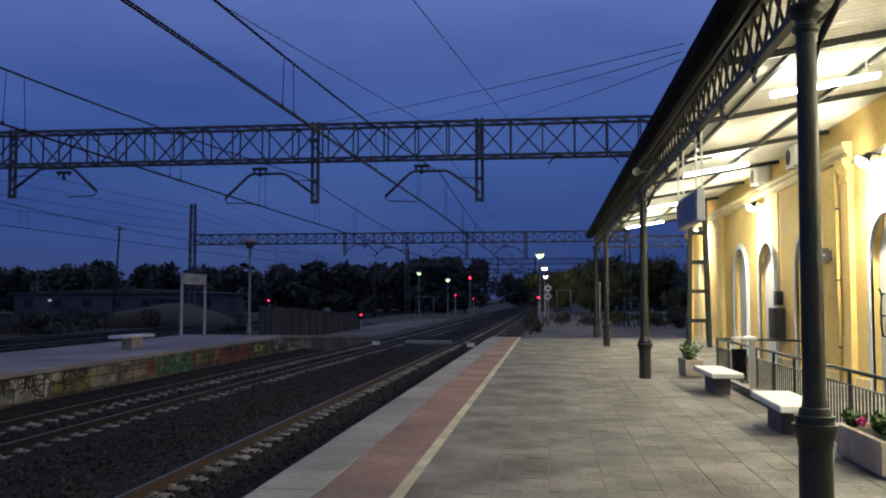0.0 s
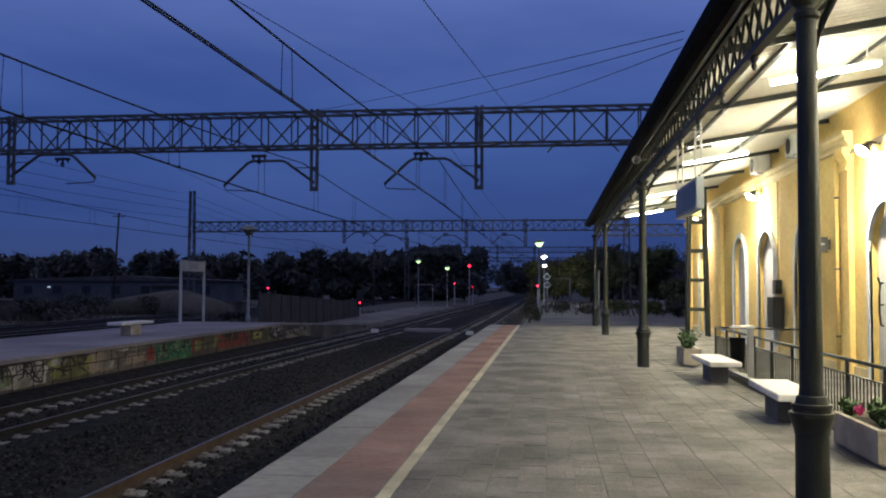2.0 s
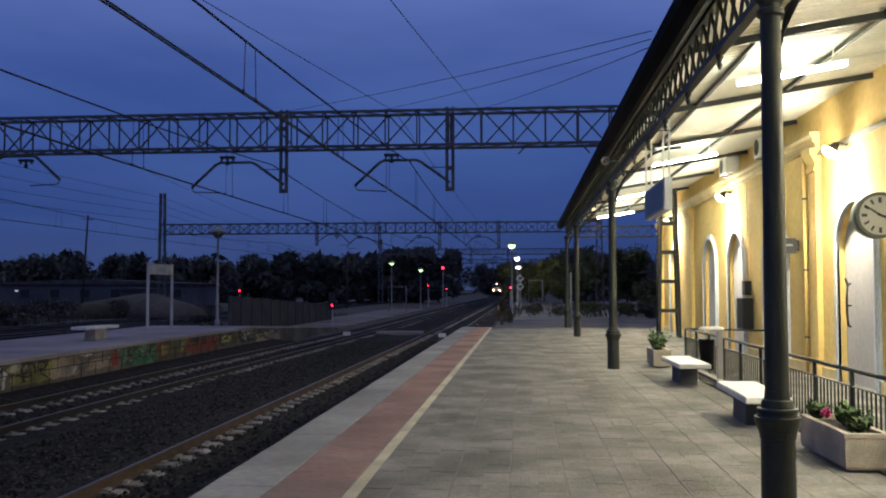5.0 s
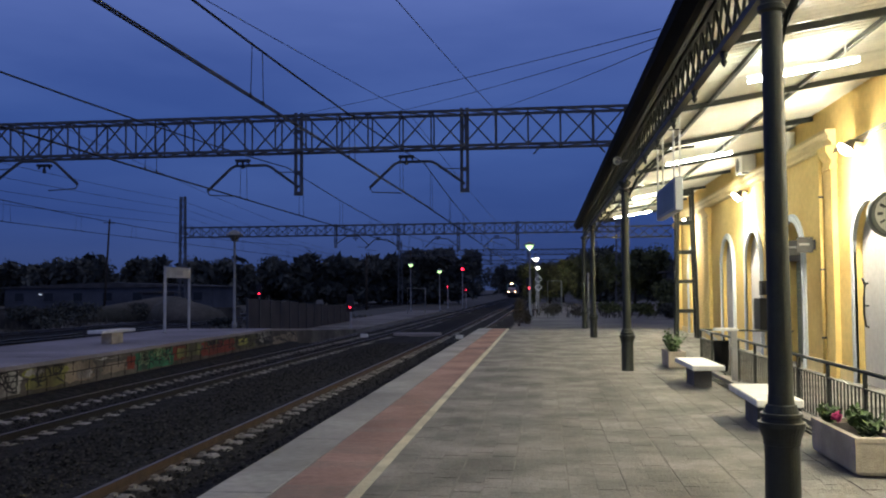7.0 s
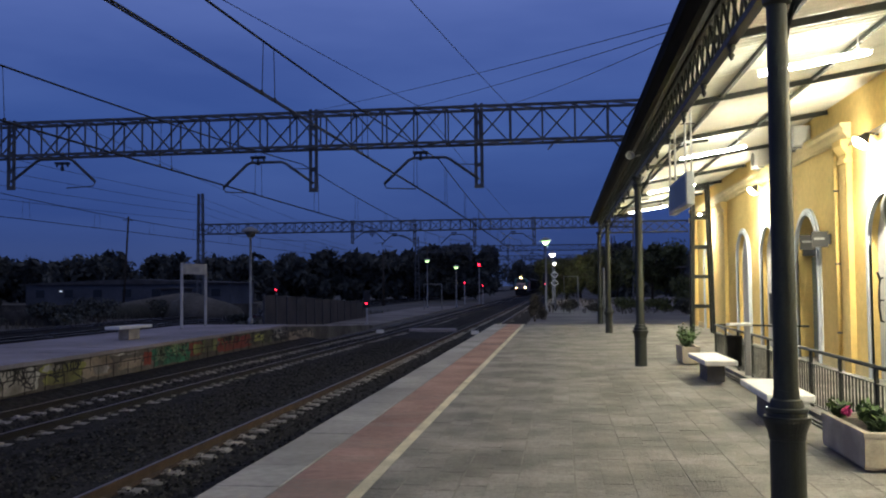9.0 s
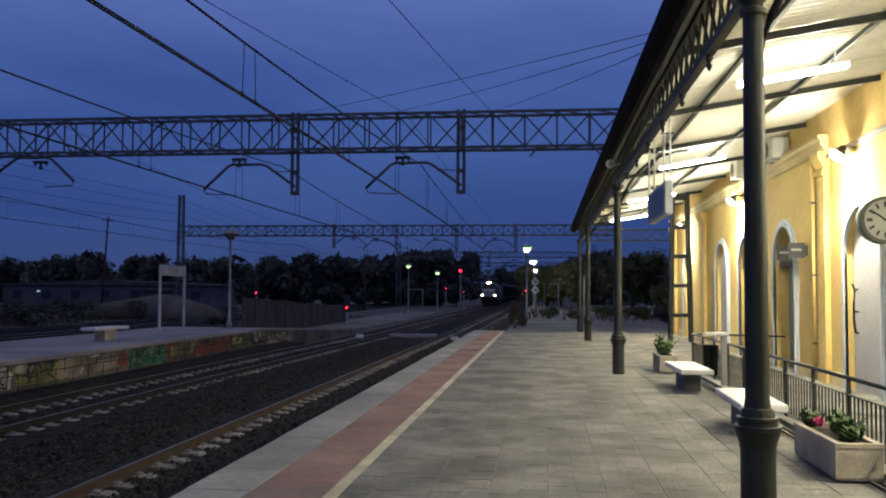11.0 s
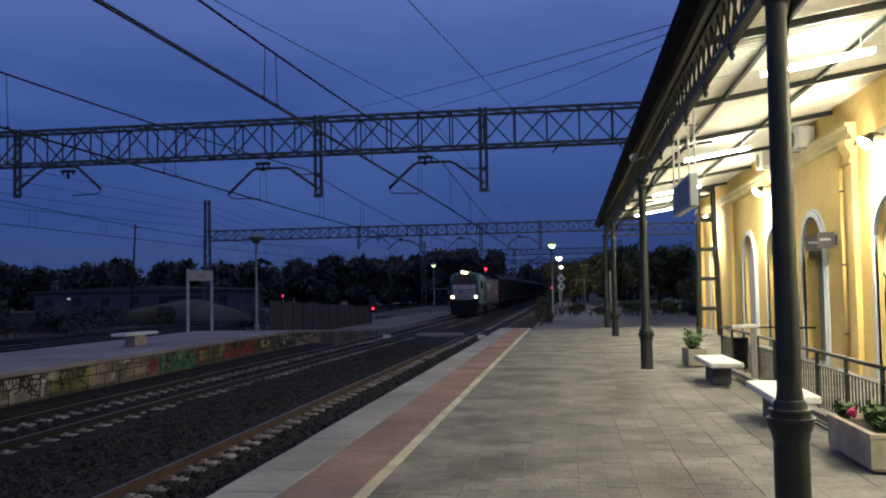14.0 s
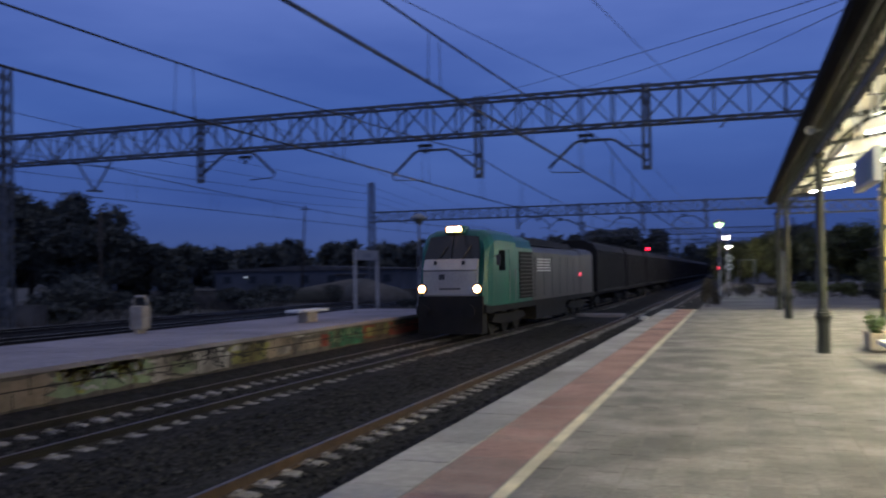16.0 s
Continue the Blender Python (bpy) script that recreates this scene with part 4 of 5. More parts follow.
    for sx in (-1, 1):
        bm = bmesh.new()
        box(bm, *sorted((sx * (W - 0.05), sx * (W - 0.012))), 4.9, 7.15, 1.35, 3.35)
        gr = part("grille", bm, M["under"], lo, "dark louvred air intake")
        for k in range(12):
            z = 1.42 + k * 0.16
            part("grille_slat", bmesh_box(*sorted((sx * (W - 0.012), sx * (W + 0.012))), 4.95, 7.1, z, z + 0.05), M["black"], gr)
    bm = bmesh.new()
    rings(bm, [sec(7.202, W - 0.02, 1.2, 3.75, 0.4), sec(18.4, W - 0.02, 1.2, 3.75, 0.4)])
    part("engine_hood", bm, M["locogrey"], lo, "pale grey engine compartment")
    for sx in (-1, 1):
        for k in range(6):
            y = 7.6 + k * 1.75
            part("engine_door", bmesh_box(*sorted((sx * (W - 0.03), sx * (W + 0.006))), y, y + 1.66, 1.35, 3.2), M["locogrey"], lo)
        bm = bmesh.new()
        for k in range(5):
            box(bm, *sorted((sx * (W - 0.02), sx * (W + 0.025))), 8.0, 10.6, 2.5 + k * 0.13, 2.56 + k * 0.13)
        part("louvre", bm, M["white"], lo)
    bm = bmesh.new()
    prism(bm, [(-1.1, 3.7), (-0.95, 4.05), (0.95, 4.05), (1.1, 3.7)], 7.3, 13)
    prism(bm, [(-1.0, 3.7), (-0.8, 4.0), (0.8, 4.0), (1.0, 3.7)], 13.4, 18)
    part("roof_hood", bm, M["under"], lo)
    bm = bmesh.new()
    rings(bm, [sec(18.402, W, 1.2, 3.85, 0.4), sec(22.2, W, 1.2, 3.85, 0.4), sec(22.9, 1.3, 1.3, 3.75, 0.5)])
    part("rear_cab", bm, M["locogrey"], lo)
    part("marker_light", bmesh_box(W - 0.05, W + 0.02, 18.1, 18.3, 2.2, 2.4), M["dimred"], lo)
    # frame, tank, bogies
    bm = bmesh.new()
    box(bm, -1.38, 1.38, 0.1, 22.8, 0.95, 1.24)
    box(bm, -1.3, 1.3, 8.2, 14.8, 0.3, 0.95)
    part("underframe", bm, M["under"], lo)
    bm = bmesh.new()
    prism_x(bm, [(-0.12, 0.18), (-0.06, 0.95), (-0.03, 1.6), (0.5, 1.6), (0.5, 0.18)], -1.28, 1.28)
    part("pilot", bm, M["under"], lo)
    for sx in (-0.9, 0.9):
        bm = bmesh.new()
        disc(bm, (sx, -0.35, 1.05), 0.1, "y", 0.5, 16)
        disc(bm, (sx, -0.6, 1.05), 0.25, "y", 0.05, 20)
        part("buffer", bm, M["under"], lo)
    for yc in (4.2, 18.6):
        bm = bmesh.new()
        for sx in (-1, 1):
            prism_x(bm, [(yc - 2.6, 0.55), (yc - 2.2, 0.8), (yc + 2.2, 0.8), (yc + 2.6, 0.55), (yc + 1.2, 0.4), (yc - 1.2, 0.4)], *sorted((sx * 0.95, sx * 1.15)))
        bg = part("bogie", bm, M["under"], lo)
        for dy in (-1.85, 0, 1.85):
            bm = bmesh.new()
            for sx in (-0.86, 0.86):
                disc(bm, (sx, yc + dy, 0.53), 0.53, "x", 0.13, 24)
            beam(bm, (-0.86, yc + dy, 0.53), (0.86, yc + dy, 0.53), 0.16)
            part("wheelset", bm, M["under"], bg)
    return lo


def build_wagon():
    L, W = 15.6, 1.38
    wg = tagged(empty("freight_wagon"), "dark brown covered freight wagon with sliding walls", "wagon", group="freight wagons")
    bm = bmesh.new()
    prism(bm, [(-W, 1.2), (-W, 3.8), (-W * 0.82, 4.2), (-W * 0.45, 4.4), (0, 4.45), (W * 0.45, 4.4), (W * 0.82, 4.2), (W, 3.8), (W, 1.2)], 0.5, L - 0.5)
    part("body", bm, M["wagon"], wg)
    for sx in (-1, 1):
        bm = bmesh.new()
        for k in range(14):
            y = 0.6 + k * (L - 1.2) / 13
            box(bm, *sorted((sx * (W - 0.02), sx * (W + 0.05))), y - 0.04, y + 0.04, 1.25, 3.8)
        part("rib", bm, M["wagon"], wg)
        bm = bmesh.new()
        box(bm, *sorted((sx * (W - 0.02), sx * (W + 0.07))), 0.5, L - 0.5, 1.12, 1.27)
        part("sole_bar", bm, M["under"], wg)
    bm = bmesh.new()
    box(bm, -1.2, 1.2, 0.3, L - 0.3, 0.95, 1.2)
    part("underframe", bm, M["under"], wg)
    for yc in (2.4, L - 2.4):
        bm = bmesh.new()
        for sx in (-1, 1):
            prism_x(bm, [(yc - 1.3, 0.45), (yc - 1.0, 0.75), (yc + 1.0, 0.75), (yc + 1.3, 0.45)], *sorted((sx * 0.98, sx * 1.1)))
        box(bm, -1.0, 1.0, yc - 0.2, yc + 0.2, 0.62, 0.95)
        bg = part("bogie", bm, M["under"], wg)
        for dy in (-0.9, 0.9):
            bm = bmesh.new()
            for sx in (-0.86, 0.86):
                disc(bm, (sx, yc + dy, 0.46), 0.46, "x", 0.13, 20)
            beam(bm, (-0.86, yc + dy, 0.46), (0.86, yc + dy, 0.46), 0.14)
            part("wheelset", bm, M["under"], bg)
    return wg


loco = build_loco()
wagon = build_wagon()
wagons = [wagon] + [copy_thing(wagon, pose(0, 0, 0)) for _ in range(13)]


def motions():
    def place(y):
        x = TRACKS["two"] + bend(y)
        return x
    def rows(offset, length):
        out = []
        for i in range(17):
            t = float(i)
            y = 30.4 + 25.1 * (16 - t) + offset
            xa, xb = place(y + 3), place(y + length - 3)
            yaw = -math.degrees(math.atan2(xb - xa, length - 6))
            out.append((t, pose(xa + (xa - xb) * 3 / (length - 6), y, RAIL, 0, 0, yaw)))
        return out
    walk(loco, rows(0, LOCO_L))
    for i, w in enumerate(wagons):
        walk(w, rows(LOCO_L + 0.4 + 15.6 * i, 15.6))

# ---- things on the main platform ----
def build_bench():
    b = tagged(empty("bench"), "white stone slab bench on a dark grey plinth", "bench", group="platform benches")
    bm = bmesh.new()
    chamfer_box(bm, -0.30, 0.30, -1.0, 1.0, 0.36, 0.46, 0.022)
    part("seat", bm, M["bench"], b)
    bm = bmesh.new()
    chamfer_box(bm, -0.17, 0.17, -0.42, 0.42, 0.0, 0.36, 0.012)
    part("plinth", bm, M["benchleg"], b)
    return b


bench = build_bench()
bench.matrix_basis = pose(3.38, 16.95, 0, 0, 0, 1)
copy_thing(bench, pose(3.40, 11.85, 0, 0, 0, -1.5))


def shrub(bm, rng, c, h, n, size):
    for _ in range(n):
        a = rng.uniform(0, 6.28)
        lean = rng.uniform(0.1, 0.7)
        p = Vector(c)
        d = Vector((math.cos(a) * lean, math.sin(a) * lean, 1)).normalized()
        L = h * rng.uniform(0.5, 1.05)
        s = d.cross(Vector((0, 0, 1))).normalized()
        for k in range(7):
            q = p + d * L * (k + 1) / 7
            side = (s * (1 if k % 2 else -1) + d * 0.7 + Vector((rng.uniform(-.4, .4), rng.uniform(-.4, .4), rng.uniform(-.2, .3)))).normalized()
            w = side.cross(d).normalized() * size * 0.3
            t = size * rng.uniform(0.7, 1.3)
            bm.faces.new([bm.verts.new(q), bm.verts.new(q + side * t * 0.5 + w), bm.verts.new(q + side * t), bm.verts.new(q + side * t * 0.5 - w)])


def build_planter(x0, x1, y0, y1, h, seed, plant_h, label, flowers):
    rng = random.Random(seed)
    pl = tagged(empty("planter"), label, "planter", group="platform planters")
    bm = bmesh.new()
    t = 0.06
    def ring(z, o):
        return [bm.verts.new(p) for p in ((x0 - o, y0 - o, z), (x1 + o, y0 - o, z), (x1 + o, y1 + o, z), (x0 - o, y1 + o, z))]
    rows = [ring(0.03, -0.012), ring(0.06, 0.0), ring(h - 0.05, 0.0), ring(h - 0.045, 0.008), ring(h - 0.01, 0.008), ring(h, 0.005), ring(h, -t), ring(h - 0.08, -t)]
    for a, b in zip(rows, rows[1:]):
        for i in range(4):
            j = (i + 1) % 4
            bm.faces.new((a[i], a[j], b[j], b[i]))
    bm.faces.new(rows[0][::-1])
    box(bm, x0 + 0.08, x1 - 0.08, y0 + 0.12, y0 + 0.24, 0, 0.032)
    box(bm, x0 + 0.08, x1 - 0.08, y1 - 0.24, y1 - 0.12, 0, 0.032)
    part("trough", bm, M["planter"], pl)
    part("soil", bmesh_box(x0 + t, x1 - t, y0 + t, y1 - t, h - 0.12, h - 0.05), M["soil"], pl)
    bm = bmesh.new()
    for k in range(5):
        c = (rng.uniform(x0 + 0.12, x1 - 0.12), y0 + 0.15 + (y1 - y0 - 0.3) * k / 4, h - 0.06)
        shrub(bm, rng, c, plant_h * rng.uniform(0.6, 1.1), 26, 0.08)
    part("foliage", bm, M["leaf"], pl)
    for fx, fy, fz, fr in flowers:
        bm = bmesh.new()
        leaf_cloud(bm, rng, (fx, fy, fz), fr, 90, 0.03, 0.9)
        part("flower", bm, M["flower"], pl, "magenta blossom")
    return pl


build_planter(3.44, 3.90, 8.3, 9.75, 0.40, 3, 0.2, "beige cast-stone planter with low plants and a magenta flower", [(3.52, 9.1, 0.5, 0.05)])
build_planter(3.24, 3.64, 20.15, 21.35, 0.42, 8, 0.52, "beige cast-stone planter with a bushy green plant", [(3.34, 20.9, 0.55, 0.03)])


def build_railing():
    X, y0, y1, H = 4.2, 3.2, 21.4, 0.88
    rl = tagged(empty("railing"), "dark iron railing with upright bars beside the building", "railing")
    for z, w in ((H, 0.055), (H - 0.2, 0.03), (0.08, 0.03)):
        bm = bmesh.new()
        if w > 0.05:
            tube(bm, [(X, y0, z), (X, y1, z)], 0.026, 10)
        else:
            beam(bm, (X, y0, z), (X, y1, z), 0.04, 0.015)
        part("rail", bm, M["iron"], rl)
    bm = bmesh.new()
    box(bm, -0.022, 0.022, -0.022, 0.022, 0, H)
    post = mesh_of("post", bm, M["iron"])
    n = 14
    for i in range(n):
        o = part("post", post, None, rl)
        o.matrix_local = pose(X, y0 + (y1 - y0) * i / (n - 1), 0)
    bm = bmesh.new()
    box(bm, -0.008, 0.008, -0.011, 0.011, 0.08, H - 0.2)
    bar = mesh_of("bar", bm, M["iron"])
    k = int((y1 - y0) / 0.135)
    for i in range(k):
        o = part("bar", bar, None, rl)
        o.matrix_local = pose(X, y0 + 0.06 + i * 0.135, 0)
    # return to the wall with a sloping handrail
    bm = bmesh.new()
    tube(bm, [(X, y1, H), (X + 0.9, y1 + 0.1, H - 0.02), (WALL - 0.1, y1 + 0.1, H - 0.05)], 0.024, 8)
    part("return_rail", bm, M["iron"], rl)
    bm = bmesh.new()
    tube(bm, [(X + 0.05, y1 - 0.3, H - 0.02), (X + 0.35, y1 - 3.0, 0.35)], 0.022, 8)
    part("sloping_handrail", bm, M["grey"], rl)
    return rl


build_railing()
tagged(solid("kerb", M["coping"], lambda bm: box(bm, 3.98, 4.12, 3.0, 21.5, -0.05, 0.07)), "low concrete kerb at the foot of the railing", "kerb", kind="structure")
bm = bmesh.new()
box(bm, 3.78, 3.81, 3.0, 21.5, -0.05, 0.03)
box(bm, 3.86, 3.89, 3.0, 21.5, -0.05, 0.03)
tagged(part("drain_channel", bm, M["darkgrey"]), "narrow metal drain channel along the kerb", "drain", kind="structure")

# planting behind the railing
rng = random.Random(21)
for k, (x, y, h) in enumerate(((5.3, 10.6, 0.4), (5.4, 9.4, 0.42))):
    s = tagged(empty("shrub"), "leafy green shrub behind the railing", "shrub", group="shrubs by the wall")
    bm = bmesh.new()
    tube(bm, [(x, y, 0), (x + 0.03, y, h * 0.5)], 0.02)
    part("stem", bm, M["bark"], s)
    bm = bmesh.new()
    leaf_cloud(bm, rng, (x, y, h * 0.55), 0.38, 700, 0.055, 0.8)
    part("foliage", bm, M["leaf"], s)

# litter bin on its post
lb = tagged(empty("litter_bin", pose(3.88, 17.1, 0)), "dark litter bin with a pale hood on a steel post", "bin")
bm = bmesh.new()
lathe(bm, [(0.13, 0.26), (0.155, 0.84), (0.165, 0.86), (0.145, 0.86), (0.13, 0.4)], -0.03, n=20, caps=False)
lathe(bm, [(0.0001, 0.26), (0.13, 0.26)], -0.03, n=20, caps=False)
part("bucket", bm, M["gutter"], lb)
bm = bmesh.new()
chamfer_box(bm, 0.16, 0.28, -0.04, 0.04, 0.0, 1.062, 0.012)
part("post", bm, M["postgrey"], lb)
bm = bmesh.new()
prism(bm, [(-0.17, 1.06), (0.30, 1.06), (0.27, 1.11), (-0.14, 1.11)], -0.15, 0.15)
part("hood", bm, M["white"], lb)
bm = bmesh.new()
beam(bm, (0.17, 0, 0.7), (0.1, 0, 0.7), 0.04)
part("bracket", bm, M["grey"], lb)

# hanging sign on four rods
hs = tagged(empty("hanging_sign"), "white and blue double-sided sign hung on rods under the canopy", "sign")
bm = bmesh.new()
chamfer_box(bm, 2.55, 2.69, 14.0, 16.4, 3.22, 3.78, 0.02)
part("case", bm, M["signcase"], hs)
part("face", bmesh_box(2.542, 2.549, 14.12, 16.28, 3.28, 3.72), M["bluepanel"], hs, "dull blue panel")
part("face", bmesh_box(2.691, 2.698, 14.12, 16.28, 3.28, 3.72), M["bluepanel"], hs, "dull blue panel")
for y in (14.15, 16.25):
    for x in (2.57, 2.67):
        bm = bmesh.new()
        tube(bm, [(x, y, 3.78), (x, y, 5.17)], 0.018, 8)
        part("rod", bm, M["white"], hs)
    bm = bmesh.new()
    beam(bm, (2.4, y, 5.14), (2.85, y, 5.14), 0.05, 0.04)
    part("crossbar", bm, M["darkgrey"], hs)
    bm = bmesh.new()
    beam(bm, (2.5, y, 4.6), (2.74, y, 4.6), 0.03, 0.02)
    part("spacer", bm, M["darkgrey"], hs)

# loudspeaker on the girder
ls = tagged(empty("loudspeaker", pose(2.0, 18.7, 4.72)), "small grey horn loudspeaker on the canopy edge", "loudspeaker")
bm = bmesh.new()
tmp = bmesh.new()
lathe(tmp, [(0.03, -0.14), (0.035, -0.06), (0.06, 0.06), (0.10, 0.1), (0.095, 0.1), (0.05, 0.04)], n=16)
bmesh.ops.transform(tmp, matrix=pose(0, 0, 0, 80, 0, 0), verts=tmp.verts)
merge(bm, tmp)
beam(bm, (0, 0.1, 0), (0.25, 0.1, 0.05), 0.03)
part("horn", bm, M["grey"], ls)

# station clock on a bracket
ck = tagged(empty("wall_clock", pose(6.15, 14.35, 3.12)), "round double-faced station clock on a dark wall bracket", "clock")
bm = bmesh.new()
disc(bm, (0, 0, 0), 0.39, "y", 0.26, 40)
part("case", bm, M["clockrim"], ck)
for s in (-1, 1):
    bm = bmesh.new()
    disc(bm, (0, s * 0.131, 0), 0.335, "y", 0.012, 40)
    face = part("dial", bm, M["dial"], ck, "pale grey dial with dark hour bars")
    bm = bmesh.new()
    for k in range(12):
        a = k * math.pi / 6
        w = 0.035 if k % 3 else 0.05
        beam(bm, (0.21 * math.sin(a), s * 0.14, 0.21 * math.cos(a)), (0.3 * math.sin(a), s * 0.14, 0.3 * math.cos(a)), w, 0.006, up=(0, 1, 0))
    part("hour_mark", bm, M["darkgrey"], face)
    bm = bmesh.new()
    for a, l, w in ((1.95, 0.2, 0.04), (5.3, 0.3, 0.028)):
        beam(bm, (-0.05 * math.sin(a), s * 0.146, -0.05 * math.cos(a)), (l * math.sin(a), s * 0.146, l * math.cos(a)), w, 0.006, up=(0, 1, 0))
    part("clock_hand", bm, M["black"], face)
bm = bmesh.new()
beam(bm, (0.4, 0, 0.12), (WALL - 6.15, 0, 0.12), 0.06)
beam(bm, (0.4, 0, -0.12), (WALL - 6.15, 0, -0.12), 0.06)
part("bracket", bm, M["darkgrey"], ck)

# wall-mounted bell-pull handle by the blocked arch
wh = tagged(empty("wall_bracket"), "dark curved iron bracket on the pale wall", "bracket")
bm = bmesh.new()
tube(bm, [(WALL - 0.002, 16.72, 1.98), (WALL - 0.06, 16.7, 1.96), (WALL - 0.10, 16.65, 1.7), (WALL - 0.10, 16.65, 1.4), (WALL - 0.06, 16.7, 1.16), (WALL - 0.002, 16.72, 1.14)], 0.022, 8)
tube(bm, [(WALL - 0.06, 16.7, 1.96), (WALL - 0.12, 16.66, 2.08)], 0.02, 8)
tube(bm, [(WALL - 0.002, 16.7, 1.55), (WALL - 0.10, 16.65, 1.55)], 0.016, 8)
part("bar", bm, M["black"], wh)

# flag signs and boxes on the wall
for y, z, col in ((19.9, 2.88, "grey"), (20.9, 2.86, "darkgrey")):
    fs = tagged(empty("flag_sign"), "small grey sign plate standing out from the wall", "sign", group="flag signs")
    part("plate", bmesh_box(WALL - 0.42, WALL - 0.06, y - 0.015, y + 0.015, z - 0.18, z + 0.18), M["darkgrey"], fs)
    part("text_bar", bmesh_box(WALL - 0.37, WALL - 0.14, y - 0.019, y - 0.0155, z - 0.01, z + 0.04), M["grey"], fs)
    part("arm", bmesh_box(WALL - 0.06, WALL - 0.002, y - 0.02, y + 0.02, z - 0.12, z + 0.12), M["darkgrey"], fs)
mb = tagged(empty("meter_box"), "black metal box with a smaller box above on the wall", "box")
bm = bmesh.new()
chamfer_box(bm, WALL - 0.3, WALL - 0.002, 24.0, 24.7, 0.75, 1.62, 0.015)
part("box", bm, M["black"], mb)
bm = bmesh.new()
chamfer_box(bm, WALL - 0.18, WALL - 0.002, 24.2, 24.55, 1.7, 2.1, 0.012)
part("small_box", bm, M["black"], mb)
bm = bmesh.new()
tube(bm, [(WALL - 0.05, 24.37, 2.1), (WALL - 0.05, 24.37, 4.9)], 0.02, 6)
tube(bm, [(WALL - 0.05, 24.37, 0.75), (WALL - 0.05, 24.37, 0.05)], 0.02, 6)
part("conduit", bm, M["cream"], mb)

# air conditioner under the roof, cable run and downpipe
ac = tagged(empty("air_conditioner", pose(6.2, 25.6, 5.28)), "white air-conditioning unit high on the wall", "air conditioner")
bm = bmesh.new()
chamfer_box(bm, -0.1, 0.3, -0.45, 0.45, 0.0, 0.5, 0.02)
part("case", bm, M["white"], ac)
bm = bmesh.new()
disc(bm, (-0.105, 0.12, 0.26), 0.2, "x", 0.02, 24)
part("fan_grille", bm, M["darkgrey"], ac)
bm = bmesh.new()
for y in (-0.3, 0.3):
    beam(bm, (-0.08, y, -0.02), (WALL - 6.2, y, -0.02), 0.04)
part("bracket", bm, M["grey"], ac)
copy_thing(ac, pose(6.2, 21.6, 5.22))
cr = tagged(empty("cable_run"), "grey cables clipped along the wall under the roof", "cables")
for k in range(3):
    bm = bmesh.new()
    tube(bm, [(WALL - 0.05 - 0.02 * k, y, 4.84 - 0.05 * k + 0.02 * math.sin(y * 1.7 + k)) for y in [5 + i * 0.9 for i in range(16)]], 0.014, 6)
    part("cable", bm, M["grey"], cr)
dp = tagged(empty("downpipe"), "thin ochre downpipe on the wall", "pipe")
bm = bmesh.new()
tube(bm, [(WALL - 0.07, 19.2, 4.9), (WALL - 0.07, 19.2, 0.02)], 0.045, 10)
part("pipe", bm, M["ochre"], dp)
for z in (0.8, 2.3, 3.9):
    bm = bmesh.new()
    lathe(bm, [(0.056, -0.02), (0.056, 0.02)], WALL - 0.07, 19.2, z, n=10)
    part("clip", bm, M["darkgrey"], dp)

# ---- island platform things ----
ib = tagged(empty("bench", pose(-14.0, 26.9, isl_z(26.9) + 0.005, 0, 0, -6)), "white stone slab bench on a stubby plinth on the island", "bench", group="island benches")
bm = bmesh.new()
chamfer_box(bm, -0.28, 0.28, -0.95, 0.95, 0.36, 0.46, 0.02)
part("seat", bm, M["bench"], ib)
bm = bmesh.new()
chamfer_box(bm, -0.2, 0.2, -0.32, 0.32, 0.0, 0.36, 0.012)
part("plinth", bm, M["planter"], ib)

sg = tagged(empty("name_sign"), "pale station sign board on two white posts", "sign")
zb = isl_z(35.8)
for y in (34.2, 36.7):
    bm = bmesh.new()
    lathe(bm, [(0.10, 0.0), (0.10, 0.03), (0.06, 0.035), (0.06, 2.78)], -15.45, y, zb + 0.004, n=12)
    part("post", bm, M["postgrey"], sg)
bm = bmesh.new()
chamfer_box(bm, -15.49, -15.41, 34.26, 36.64, zb + 2.3, zb + 2.76, 0.012)
bd_ = part("board", bm, M["postgrey"], sg)
part("text_bar", bmesh_box(-15.408, -15.404, 35.1, 35.9, zb + 2.42, zb + 2.62), M["grey"], bd_)


def lantern_post(name, x, y, z0, h, glass, label, group):
    lp = tagged(empty(name, pose(x, y, z0)), label, "street lamp", group=group)
    bm = bmesh.new()
    lathe(bm, [(0.12, 0), (0.12, 0.25), (0.065, 0.32), (0.05, h - 0.4), (0.09, h - 0.34)], n=12)
    part("pole", bm, M["grey"], lp)
    bm = bmesh.new()
    lathe(bm, [(0.13, h - 0.34), (0.27, h - 0.12), (0.25, h - 0.1)], n=12)
    g = part("glass", bm, glass, lp)
    bm = bmesh.new()
    lathe(bm, [(0.42, h - 0.1), (0.40, h - 0.04), (0.16, h + 0.12), (0.05, h + 0.16)], n=12)
    part("cap", bm, M["grey"], lp)
    return lp


lantern_post("street_lamp", -13.75, 37.8, isl_z(37.8) + 0.005, 4.35, M["darkgrey_glass"], "unlit lantern on a slim pole on the island platform", "platform lanterns")

